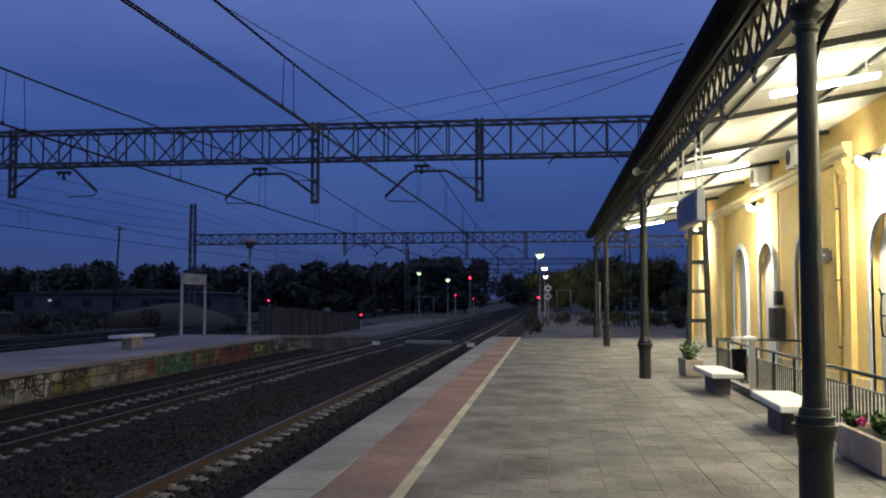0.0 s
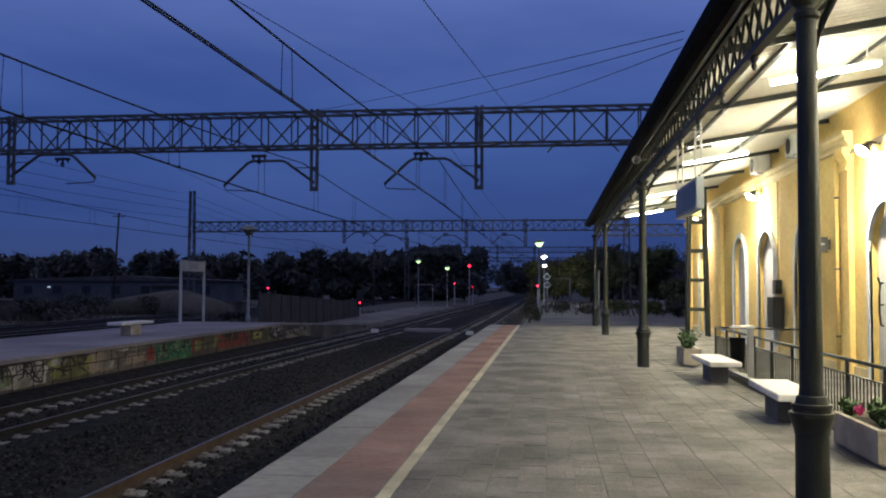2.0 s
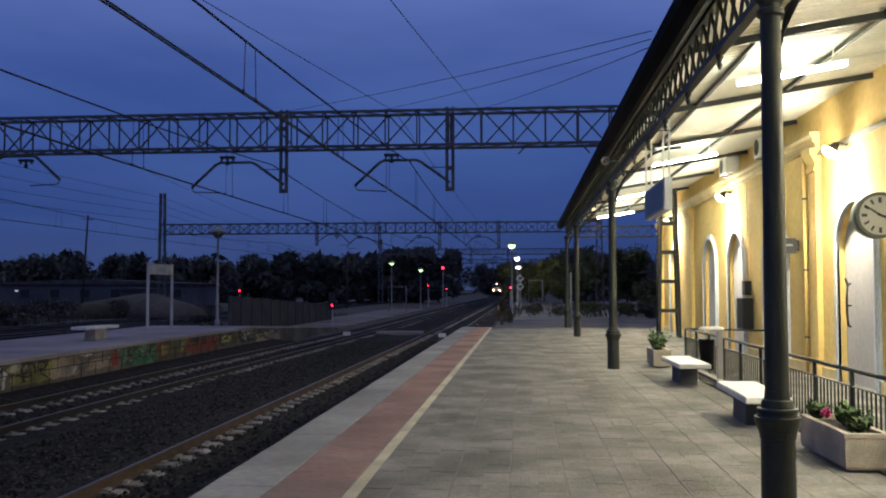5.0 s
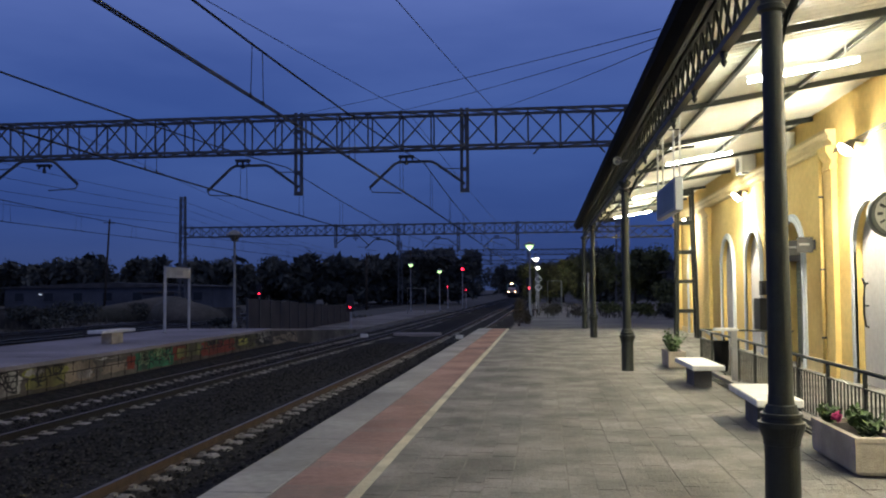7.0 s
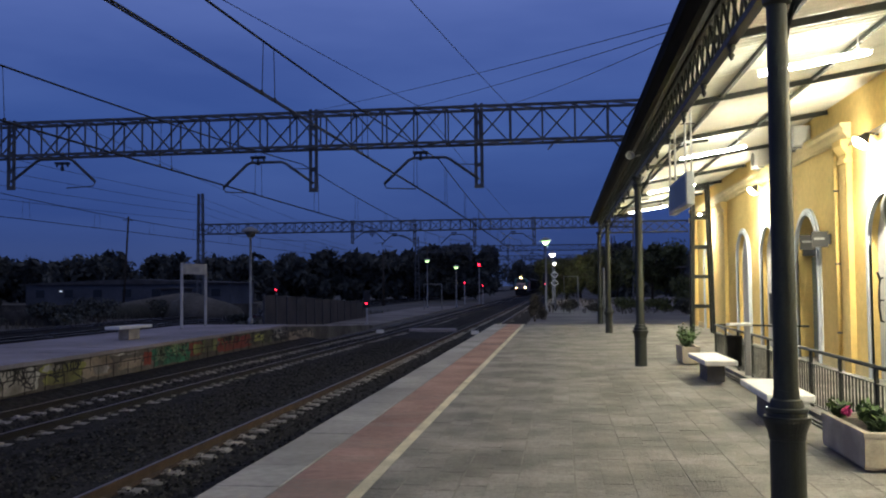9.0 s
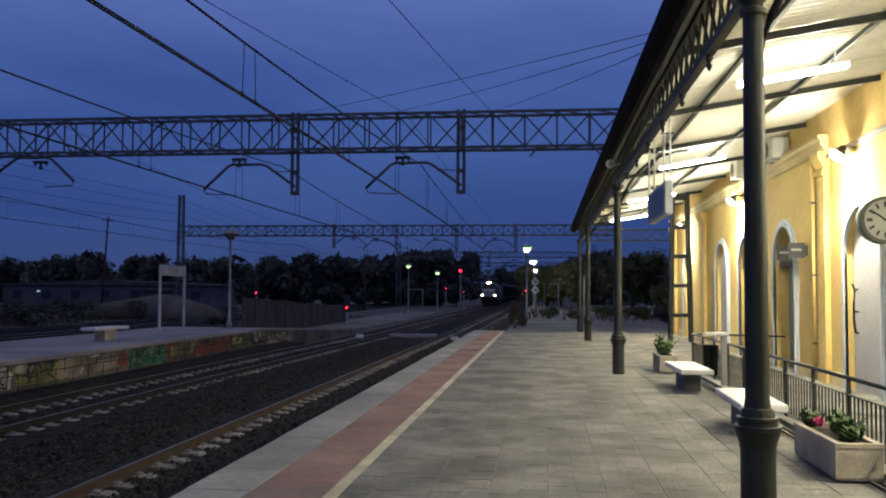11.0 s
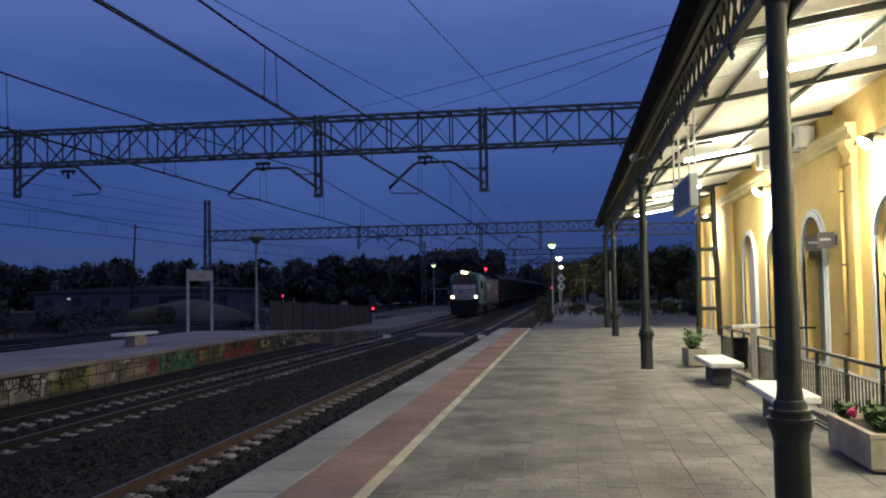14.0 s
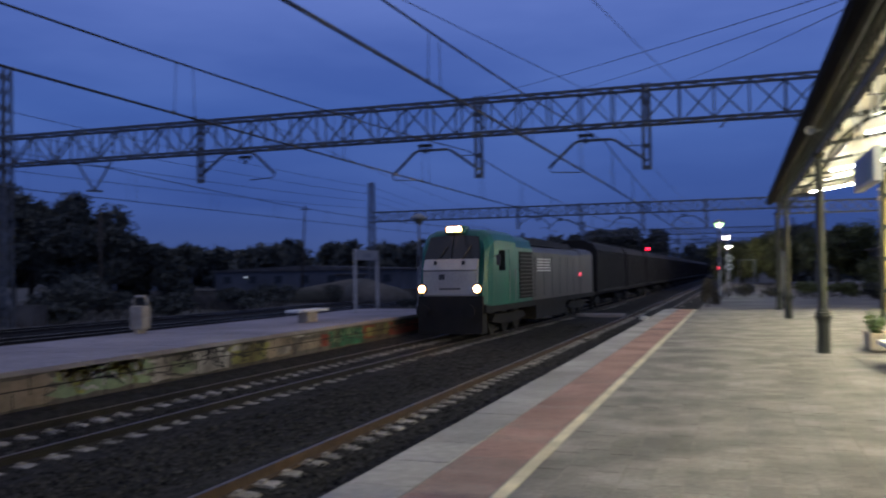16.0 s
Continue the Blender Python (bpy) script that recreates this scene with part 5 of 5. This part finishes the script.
tb = tagged(empty("litter_bin", pose(-16.35, 20.75, isl_z(20.9) + 0.006)), "pale litter bin with an arched hood on the island", "bin")
bm = bmesh.new()
chamfer_box(bm, -0.22, 0.22, -0.2, 0.2, 0.12, 0.82, 0.03)
box(bm, -0.05, 0.05, -0.22, 0.22, 0.0, 0.12)
part("body", bm, M["planter"], tb)
bm = bmesh.new()
tube(bm, [(-0.24, 0, 0.8), (-0.24, 0, 1.0), (-0.17, 0, 1.1), (0.17, 0, 1.1), (0.24, 0, 1.0), (0.24, 0, 0.8)], 0.04, 8)
part("hood", bm, M["planter"], tb)

# dark panel fence along the island ramp
fe = tagged(empty("panel_fence"), "dark metal panel fence beside the island ramp", "fence")
for i in range(13):
    y = 47 + 2.05 * i
    z0 = isl_z(42) - 0.05 - (y - 42) * 0.038
    zr = max(-0.76, 0.18 - (y + 2 - 38) * 0.0445)
    part("panel", bmesh_box(-16.36, -16.32, y + 0.05, y + 1.98, zr + 0.03, z0 + 1.5), M["rustpanel"], fe)
    part("post", bmesh_box(-16.4, -16.28, y - 0.05, y + 0.05, zr - 0.1, z0 + 1.58), M["darkgrey"], fe)

# pale panels and tags along the ramp
cx = tagged(empty("track_crossing"), "pale boards of a foot crossing between the tracks", "crossing")
for i in range(4):
    part("board", bmesh_box(-8.45, -5.75, 49.7 + i * 0.28, 49.95 + i * 0.28, RAIL - 0.22, RAIL - 0.02), M["island"], cx)
for x, y in ((-9.9, 48.3), (-4.3, 46.9)):
    tm = tagged(empty("track_marker", pose(x, y, RAIL - 0.17)), "small white track marker box between the rails", "marker", group="track markers")
    bm = bmesh.new()
    chamfer_box(bm, -0.2, 0.2, -0.12, 0.12, 0.0, 0.2, 0.02)
    part("box", bm, M["white"], tm)
rb = tagged(empty("relay_box", pose(-3.35, 33.5, RAIL - 0.2)), "small grey trackside box beside the platform", "box")
bm = bmesh.new()
chamfer_box(bm, -0.18, 0.18, -0.2, 0.2, 0.0, 0.38, 0.02)
part("case", bm, M["darkgrey"], rb)

# ---- graffiti on the island face ----
PAINTS = dict(
    white=mat("chalky white spray", (0.52, 0.50, 0.46), 0.85, 0.5, 2.2, color2=(0.16, 0.14, 0.12)),
    lime=mat("yellow-green spray", (0.36, 0.37, 0.09), 0.8, 0.5, 2.0, color2=(0.10, 0.09, 0.04)),
    green=mat("green spray", (0.03, 0.23, 0.12), 0.8, 0.5, 3.0, color2=(0.03, 0.06, 0.04)),
    red=mat("dark red spray", (0.24, 0.035, 0.022), 0.8, 0.4, 2.0, color2=(0.12, 0.03, 0.02)),
    olive=mat("olive spray", (0.17, 0.19, 0.06), 0.8, 0.5, 3.0, color2=(0.07, 0.065, 0.04)),
    beige=mat("beige repaint", (0.34, 0.28, 0.21), 0.85, 0.4, 1.5, color2=(0.19, 0.15, 0.11)),
    black=mat("black spray", (0.02, 0.02, 0.022), 0.8, 0.4, 3),
    mint=mat("pale green spray", (0.25, 0.34, 0.20), 0.8, 0.5, 2.0, color2=(0.13, 0.14, 0.09)),
)


def graffiti():
    rng = random.Random(77)
    X = ISL - 0.03
    def patch(y0, y1, z0, z1, paint, label):
        bm = bmesh.new()
        n = 10
        out = [(y0 + (y1 - y0) * i / n, z0 + rng.uniform(-0.03, 0.03)) for i in range(n + 1)]
        # ragged ends where neighbouring paints run into each other
        e = min(0.3, 0.16 * (y1 - y0))
        out += [(y1 + rng.uniform(-0.5, 1.0) * e, z0 + (z1 - z0) * i / 7) for i in range(1, 7)]
        out += [(y1 - (y1 - y0) * i / n, z1 + rng.uniform(-0.07, 0.015)) for i in range(n + 1)]
        out += [(y0 + rng.uniform(-1.0, 0.5) * e, z1 - (z1 - z0) * i / 7) for i in range(1, 7)]
        prism_x(bm, out, X + 0.001, X + rng.uniform(0.0035, 0.0058))
        return tagged(part("graffiti", bm, PAINTS[paint]), label, "graffiti", group="graffiti patches")
    def strokes(y0, y1, z0, z1, paint, n, w, parent):
        bm = bmesh.new()
        for _ in range(n):
            y, z = rng.uniform(y0, y1), rng.uniform(z0 + 0.1, z1 - 0.1)
            a = rng.uniform(-0.6, 0.6) + (1.57 if rng.random() < 0.65 else 0)
            for k in range(rng.randint(3, 6)):
                q = (min(y1, max(y0, y + math.cos(a) * 0.13)), min(z1, max(z0, z + math.sin(a) * 0.13)))
                beam(bm, (X + 0.008, y, z), (X + 0.008, *q), w, 0.004, up=(1, 0, 0))
                y, z = q
                a += rng.uniform(-0.9, 0.9)
        part("stroke", bm, PAINTS[paint], parent)["kind"] = "stuff"
    t = lambda y: isl_z(y) - 0.13
    p = patch(6.0, 12.4, -0.5, t(9), "beige", "beige painted-over patch on the island face")
    p = patch(12.6, 15.4, -0.45, t(14), "mint", "pale green spray lettering on the island face")
    strokes(12.7, 15.3, -0.4, t(14), "lime", 22, 0.07, p)
    strokes(12.7, 15.3, -0.4, t(14), "white", 20, 0.06, p)
    strokes(12.7, 15.3, -0.4, t(14), "olive", 16, 0.08, p)
    strokes(12.7, 15.3, -0.4, t(14), "black", 10, 0.035, p)
    p = patch(15.6, 18.6, -0.5, t(17), "white", "white spray lettering with black outlines on the island face")
    strokes(15.7, 18.5, -0.45, t(17), "black", 44, 0.035, p)
    p = patch(18.9, 20.6, -0.45, t(20), "lime", "yellow-green spray blocks with dark outlines on the island face")
    strokes(19.0, 20.5, -0.4, t(20), "black", 16, 0.04, p)
    patch(22.2, 24.4, 0.02, t(23), "white", "pale painted band on the island face")
    patch(22.6, 23.9, -0.4, -0.1, "beige", "beige smudges on the island face")
    patch(24.0, 24.5, -0.4, 0.0, "red", "small red spray patch on the island face")
    p = patch(24.6, 27.2, -0.5, t(26), "green", "green spray lettering on the island face")
    strokes(24.7, 27.1, -0.45, t(26), "mint", 22, 0.035, p)
    strokes(24.7, 27.1, -0.45, t(26), "black", 30, 0.035, p)
    patch(27.3, 28.3, -0.4, t(28), "red", "dark red spray patch on the island face")
    patch(28.4, 29.6, -0.35, t(29), "olive", "olive spray patch on the island face")
    p = patch(29.8, 33.0, -0.45, t(31), "red", "large dark red sprayed block on the island face")
    strokes(29.9, 32.9, -0.4, t(31), "black", 16, 0.04, p)
    strokes(29.9, 32.9, -0.4, t(31), "olive", 8, 0.05, p)
    p = patch(33.1, 35.6, -0.45, t(34), "olive", "olive-green spray lettering on the island face")
    strokes(33.2, 35.5, -0.4, t(34), "black", 10, 0.05, p)
    p = patch(35.9, 37.8, -0.45, t(37), "black", "black spray lettering with white strokes on the island face")
    strokes(36, 37.7, -0.4, t(37), "white", 20, 0.05, p)
    patch(20.7, 22.0, -0.45, t(21), "beige", "brownish smeared patch on the island face")
    for y0, y1, z0, z1, c in ((18.9, 19.6, -0.1, t(19), "white"), (21.2, 21.9, -0.4, -0.15, "white"), (27.6, 28.2, -0.35, 0.0, "lime"), (30.2, 31.4, -0.1, 0.12, "black"), (33.6, 34.6, -0.3, 0.0, "lime"), (16.3, 17.2, -0.4, -0.1, "mint")):
        q = patch(y0, y1, z0, z1, c, "small spray patch over older graffiti on the island face")
        q.location.x += 0.004
    p = patch(38.3, 42, -0.6, -0.12, "beige", "faded lettering on the ramp wall")
    strokes(38.5, 41.8, -0.55, -0.14, "black", 18, 0.06, p)


graffiti()

# ---- lamps, signals and landscape ----
lantern_post("street_lamp", -0.64, 60.4, -0.04, 5.1, M["lantern"], "lit lantern with a greenish glow on a slim pole", "yard lanterns")
lamp("yard_lamp", "POINT", pose(-0.64, 60.4, 4.55), 420, (0.85, 1.0, 0.72), 0.1)
lamp("yard_lamp", "POINT", pose(-0.45, 84, 4.45), 1000, (1.0, 0.9, 0.7), 0.1)
lamp("yard_lamp", "POINT", pose(-0.5, 106, 4.15), 1000, (1.0, 0.9, 0.7), 0.1)
lantern_post("street_lamp", -0.45, 84, -0.04, 5.0, M["lampwhite"], "lit white lantern on a slim pole", "yard lanterns")
lantern_post("street_lamp", -0.5, 106, -0.04, 4.7, M["lampwhite"], "lit white lantern on a slim pole", "yard lanterns")
lantern_post("street_lamp", -15.6, 103, -0.7, 5.75, M["lantern"], "lit lantern with a greenish glow on a slim pole", "yard lanterns")
lantern_post("street_lamp", -12.1, 103, -0.7, 4.95, M["lantern"], "lit lantern with a greenish glow on a slim pole", "yard lanterns")


def signal(x, y, z0, z, label, r=0.14, red=True, diamonds=False, strong=True):
    s = tagged(empty("railway_signal", pose(x, y, z0)), label, "signal", group="railway signals")
    h = z - z0
    bm = bmesh.new()
    lathe(bm, [(0.14, 0), (0.14, 0.1), (0.06, 0.12), (0.06, h + 0.3)], n=10)
    part("post", bm, M["grey"], s)
    bm = bmesh.new()
    chamfer_box(bm, -0.26, 0.26, -0.12, -0.062, h - 0.3, h + 0.9, 0.03)
    part("head", bm, M["black"], s)
    bm = bmesh.new()
    disc(bm, (0, -0.14, h), r, "y", 0.04, 16)
    part("lens", bm, M["red"] if strong else M["dimred"], s, "lit red lens")
    return s


signal(-11.9, 130, -0.8, 5.0, "trackside signal mast showing red", 0.19)
signal(-13.9, 128, -0.8, 2.35, "low trackside signal showing red", 0.08)
signal(-11.0, 126, -0.8, 1.85, "low trackside signal showing red", 0.07)
signal(-0.95, 75, -0.8, 1.98, "trackside signal mast showing red", 0.09)
signal(-13.2, 59.5, -0.8, 0.72, "dwarf signal showing red", 0.065)
signal(-26.5, 79.5, -0.8, 1.68, "trackside signal showing red", 0.08)

# diamond boards on a post, and a portal of pipes
dm = tagged(empty("marker_post", pose(-0.1, 66, -0.04)), "grey post with two white diamond boards", "sign")
bm = bmesh.new()
tube(bm, [(0, 0, 0), (0, 0, 3.1)], 0.05, 8)
part("post", bm, M["grey"], dm)
for z in (2.7, 2.08):
    bm = bmesh.new()
    for a in range(4):
        p, q = a * math.pi / 2, (a + 1) * math.pi / 2
        beam(bm, (0.26 * math.sin(p), -0.08, z + 0.26 * math.cos(p)), (0.26 * math.sin(q), -0.08, z + 0.26 * math.cos(q)), 0.07, 0.02, up=(0, 1, 0))
    part("diamond", bm, M["white"], dm)
for x0, x1, y, h, z0 in ((0.6, 1.7, 70, 2.6, -0.04), (-14.9, -12.9, 96, 2.9, -0.8)):
    pf = tagged(empty("pipe_frame"), "pale steel pipe frame standing in the yard", "frame", group="pipe frames")
    bm = bmesh.new()
    tube(bm, [(x0, y, z0), (x0, y, z0 + h), (x1, y, z0 + h), (x1, y, z0)], 0.05, 8)
    part("frame", bm, M["grey"], pf)
pp = tagged(empty("steel_pole", pose(2.58, 44.3, -0.04)), "thin pale steel pole past the end of the canopy", "pole")
bm = bmesh.new()
lathe(bm, [(0.05, 0), (0.05, 2.75), (0.02, 2.78)], n=10)
part("pole", bm, M["grey"], pp)
for x, y, h, lean in ((-57, 108, 12.4, 3), (-24.5, 120, 8.0, 0), (-20.5, 135, 9, 0), (-46.5, 55, 8.2, 0)):
    up = tagged(empty("utility_pole", pose(x, y, -0.9, 0, lean, 0)), "dark wooden utility pole", "pole", group="utility poles")
    bm = bmesh.new()
    lathe(bm, [(0.17, 0), (0.11, h)], n=8)
    part("pole", bm, M["bark"], up)
    bm = bmesh.new()
    beam(bm, (-0.8, 0, h - 0.5), (0.8, 0, h - 0.5), 0.1)
    part("crossarm", bm, M["bark"], up)


def tree(x, y, z0, h, r, seed, leafmat, label, n=1500, size=0.22, flat=0.9):
    rng = random.Random(seed)
    tr = tagged(empty("tree", pose(x, y, z0)), label, "tree", group="trees by the line")
    bm = bmesh.new()
    lathe(bm, [(0.05 * h * 0.5, 0), (0.035 * h * 0.5, h * 0.3), (0.015 * h * 0.5, h * 0.75)], n=8)
    for k in range(6):
        a = rng.uniform(0, 6.28)
        zb_ = h * rng.uniform(0.25, 0.5)
        tube(bm, [(0, 0, zb_), (math.cos(a) * r * 0.4, math.sin(a) * r * 0.4, zb_ + h * 0.12), (math.cos(a) * r * 0.75, math.sin(a) * r * 0.75, zb_ + h * 0.22)], 0.012 * h, 5)
    part("trunk", bm, M["bark"], tr)
    bm = bmesh.new()
    for k in range(16):
        a, q = rng.uniform(0, 6.28), r * rng.random() ** 0.6 * 0.85
        c = (math.cos(a) * q, math.sin(a) * q, h * rng.uniform(0.28, 0.86) - 0.25 * q * q / r)
        q = r * rng.uniform(0.28, 0.5)
        leaf_cloud(bm, rng, c, q, n // 20, size, flat)
        leaf_cloud(bm, rng, c, q * 0.7, n // 90, size * 3.2, flat)
    part("crown", bm, leafmat, tr)
    return tr


# big dark trees across the yard
for i, (x, y, h, r) in enumerate(((-60, 62, 11.5, 5.5), (-54, 60, 10.2, 5.0), (-50.5, 61, 7.5, 3.6), (-66, 66, 11.5, 6), (-47.5, 64, 6.0, 2.5))):
    tree(x, y, -0.9, h, r, 100 + i, M["darkleaf"], "tall dark broadleaf tree across the yard", 9000, 0.2)
# bushy trees beyond the end of the platform
for i, (x, y, h, r, m) in enumerate(((0.8, 92, 5.2, 3.0, "dryleaf"), (4.2, 88, 5.4, 3.0, "dryleaf"), (8.4, 80, 6.0, 3.2, "dryleaf"), (11.2, 70, 4.6, 2.4, "dryleaf"), (13.5, 78, 5.6, 3.0, "darkleaf"), (6.2, 95, 6.2, 3.4, "darkleaf"), (17, 86, 6.5, 3.2, "darkleaf"), (2.4, 100, 5.5, 3.2, "darkleaf"))):
    tree(x * 1.25, y * 1.25, -0.1, h * 1.22, r * 1.25, 200 + i, M[m], "bushy olive-green tree beyond the platform end", 9000, 0.14)

# undergrowth
rng = random.Random(31)
def bush(x, y, z0, h, r, leafmat, label, n=700, size=0.09):
    b = tagged(empty("bush", pose(x, y, z0)), label, "bush", group="bushes")
    bm = bmesh.new()
    for k in range(4):
        a = k * 1.57 + 0.3
        tube(bm, [(0, 0, 0), (math.cos(a) * r * 0.5, math.sin(a) * r * 0.5, h * 0.6)], 0.015, 5)
    part("stem", bm, M["bark"], b)
    bm = bmesh.new()
    for k in range(7):
        leaf_cloud(bm, rng, (rng.uniform(-.5, .5) * r, rng.uniform(-.5, .5) * r, h * rng.uniform(0.25, 0.75)), r * 0.5, n // 7, size, h / r * 0.45)
    part("foliage", bm, leafmat, b)


bush(-1.0, 45.6, -0.3, 1.9, 0.32, M["grass"], "tall dry grass tuft at the platform end", 1900, 0.05)
bush(-0.7, 48.5, -0.1, 1.5, 0.36, M["grass"], "tall dry grass tuft at the platform end", 1300, 0.05)
for x, y, h, r, m in ((1.0, 66, 0.9, 0.8, "grass"), (3.0, 64, 0.7, 1.0, "grass"), (5.0, 66, 1.1, 1.2, "dryleaf"), (7.0, 62, 1.2, 1.3, "dryleaf"), (9.3, 60, 1.9, 1.5, "dryleaf"), (10.8, 58, 2.2, 1.6, "darkleaf"), (8.2, 56, 1.2, 1.0, "darkleaf"), (12.5, 56, 2.4, 1.7, "dryleaf")):
    bush(x, y, -0.08, h, r, M[m], "scrubby bush on the earth yard", 1400, 0.1)
for x, y, h, r in ((-37, 33, 2.0, 2.6), (-41, 46, 3.2, 3.6), (-38, 52, 1.8, 2.4), (-46, 52, 3.4, 3.4), (-39, 30, 1.6, 2.2), (-38, 62, 2.0, 2.6), (-48, 44, 2.2, 3), (-40, 70, 2.2, 3.0), (-38, 80, 2.2, 2.6), (-22.5, 60, 0.9, 1.2), (-37.5, 41, 1.4, 1.8)):
    bush(x, y, -0.9, h, r, M["darkleaf"], "dark scrub bush beside the sidings", 1500, 0.17)

# rough grass as one mass
rng = random.Random(9)
verts, faces = [], []
def tuft(x, y, z, h):
    for _ in range(6):
        a, l = rng.uniform(0, 6.28), h * rng.uniform(0.6, 1.3)
        k = len(verts)
        dx, dy = math.cos(a) * 0.05, math.sin(a) * 0.05
        verts.extend([(x - dy * 0.5, y + dx * 0.5, z), (x + dy * 0.5, y - dx * 0.5, z), (x + dx * 3 * h, y + dy * 3 * h, z + l)])
        faces.append((k, k + 1, k + 2))
for _ in range(5200):
    tuft(rng.uniform(-64, -36), rng.uniform(12, 110), -0.95, rng.uniform(0.3, 0.8))
for _ in range(1800):
    tuft(rng.uniform(-25.5, -17.2), rng.uniform(5, 90), -0.9, rng.uniform(0.15, 0.4))
for _ in range(900):
    x, y = rng.uniform(-1.2, 16), rng.uniform(57, 100)
    tuft(x, y, -0.05, rng.uniform(0.2, 0.5))
me = bpy.data.meshes.new("rough_grass")
me.from_pydata(verts, [], faces)
me.materials.append(M["grass"])
tagged(new("rough_grass", me), "dry rough grass and weeds beside the tracks", "grass", kind="stuff")

# far woods along the horizon
bm = bmesh.new()
rng = random.Random(12)
def woods(x0, x1, y, h0, n, r):
    for i in range(n):
        x = x0 + (x1 - x0) * (i + rng.random()) / n
        h = h0 * rng.uniform(0.74, 1.02)
        for k in range(4):
            c, q = (x + rng.uniform(-r, r), y + rng.uniform(-6, 6), h * (0.2 + 0.22 * k)), r * rng.uniform(0.6, 1.0)
            leaf_cloud(bm, rng, c, q, 260, 0.26, 0.85)
            leaf_cloud(bm, rng, c, q * 0.85, 110, 1.0, 0.85)
woods(-150, -62, 172, 8.1, 30, 4)
woods(-58, -16, 172, 8.2, 22, 3.4)
woods(-30, -23, 170, 10.8, 5, 2.8)
woods(-18.5, -14.5, 168, 10.0, 3, 2.4)
woods(-15, 6, 330, 11.0, 14, 4)
woods(6, 60, 160, 8, 18, 4)
woods(-260, -120, 220, 9, 34, 5)
woods(30, 160, 260, 11, 24, 6)
woods(-120, 120, 520, 16, 40, 9)
tagged(part("far_woods", bm, M["darkleaf"]), "dark line of distant woods on the horizon", "woods", kind="stuff")


# low buildings beyond the yard
def shed(x0, x1, y0, y1, h, wallm, label, nwin, z0=-0.95):
    s = tagged(empty("building"), label, "building", group="far buildings")
    part("wall", bmesh_box(x0, x1, y0, y1, z0, h), wallm, s)
    bm = bmesh.new()
    prism(bm, [(x0 - 0.5, h), (x0 - 0.5, h + 0.15), ((x0 + x1) / 2, h + 0.15 + (x1 - x0) * 0.02), (x1 + 0.5, h + 0.15), (x1 + 0.5, h)], y0 - 0.4, y1 + 0.4)
    part("roof", bm, M["tile"], s)
    for i in range(nwin):
        x = x0 + (x1 - x0) * (i + 0.5) / nwin
        w = part("window", bmesh_box(x - 0.7, x + 0.7, y0 - 0.06, y0 - 0.004, h - 2.0, h - 0.8), M["pane"], s)
        part("sill", bmesh_box(x - 0.8, x + 0.8, y0 - 0.14, y0 - 0.062, h - 2.1, h - 2.0), M["house"], w)


shed(-84, -50, 128, 138, 2.6, M["house"], "long low pale shed beyond the yard", 7)
shed(-112, -90, 120, 130, 3.2, M["house"], "low pale industrial building beyond the yard", 5)
shed(13.5, 20, 95, 103, 3.6, M["house"], "small pale house behind the bushes", 2)
shed(-46, -43.5, 96, 99, 1.8, M["house"], "small pale hut beside the sidings", 1)

# low boundary walls of the yard
for x0, x1, y, h, label in ((-70, -30, 84, 0.3, "long low pale boundary wall beyond the sidings"), (-52, -37, 39, 0.35, "low sprayed wall beside the sidings"), (-60, -38, 62, 0.25, "low pale wall under the trees")):
    tagged(part("boundary_wall", bmesh_box(x0, x1, y, y + 0.25, -0.95, h), M["facing"]), label, "wall", group="boundary walls")
bm = bmesh.new()
for k in range(40):
    a = k / 40
    x, y = -41 + 11 * a, 78 + 3 * math.sin(a * 5)
    lathe(bm, [(2.6, 0), (1.8, 1.0 + 0.6 * math.sin(a * 3.1)), (0.4, 1.5 + 0.9 * math.sin(a * 3.1))], x, y, -0.95, n=9)
tagged(part("earth_mound", bm, M["earth"]), "long mound of bare earth beyond the sidings", "mound", kind="structure")
for x, z in ((-78, 1.6), (-95, 2.2)):
    lw = tagged(empty("wall_light", pose(x, 127.9 if x > -85 else 119.9, z)), "small lit lamp on the far shed", "lamp", group="far lamps")
    bm = bmesh.new()
    box(bm, -0.2, 0.2, -0.12, 0.1, -0.1, 0.12)
    part("lamp_glass", bm, M["farwin"], lw)

lay_sleepers()
pave()
motions()
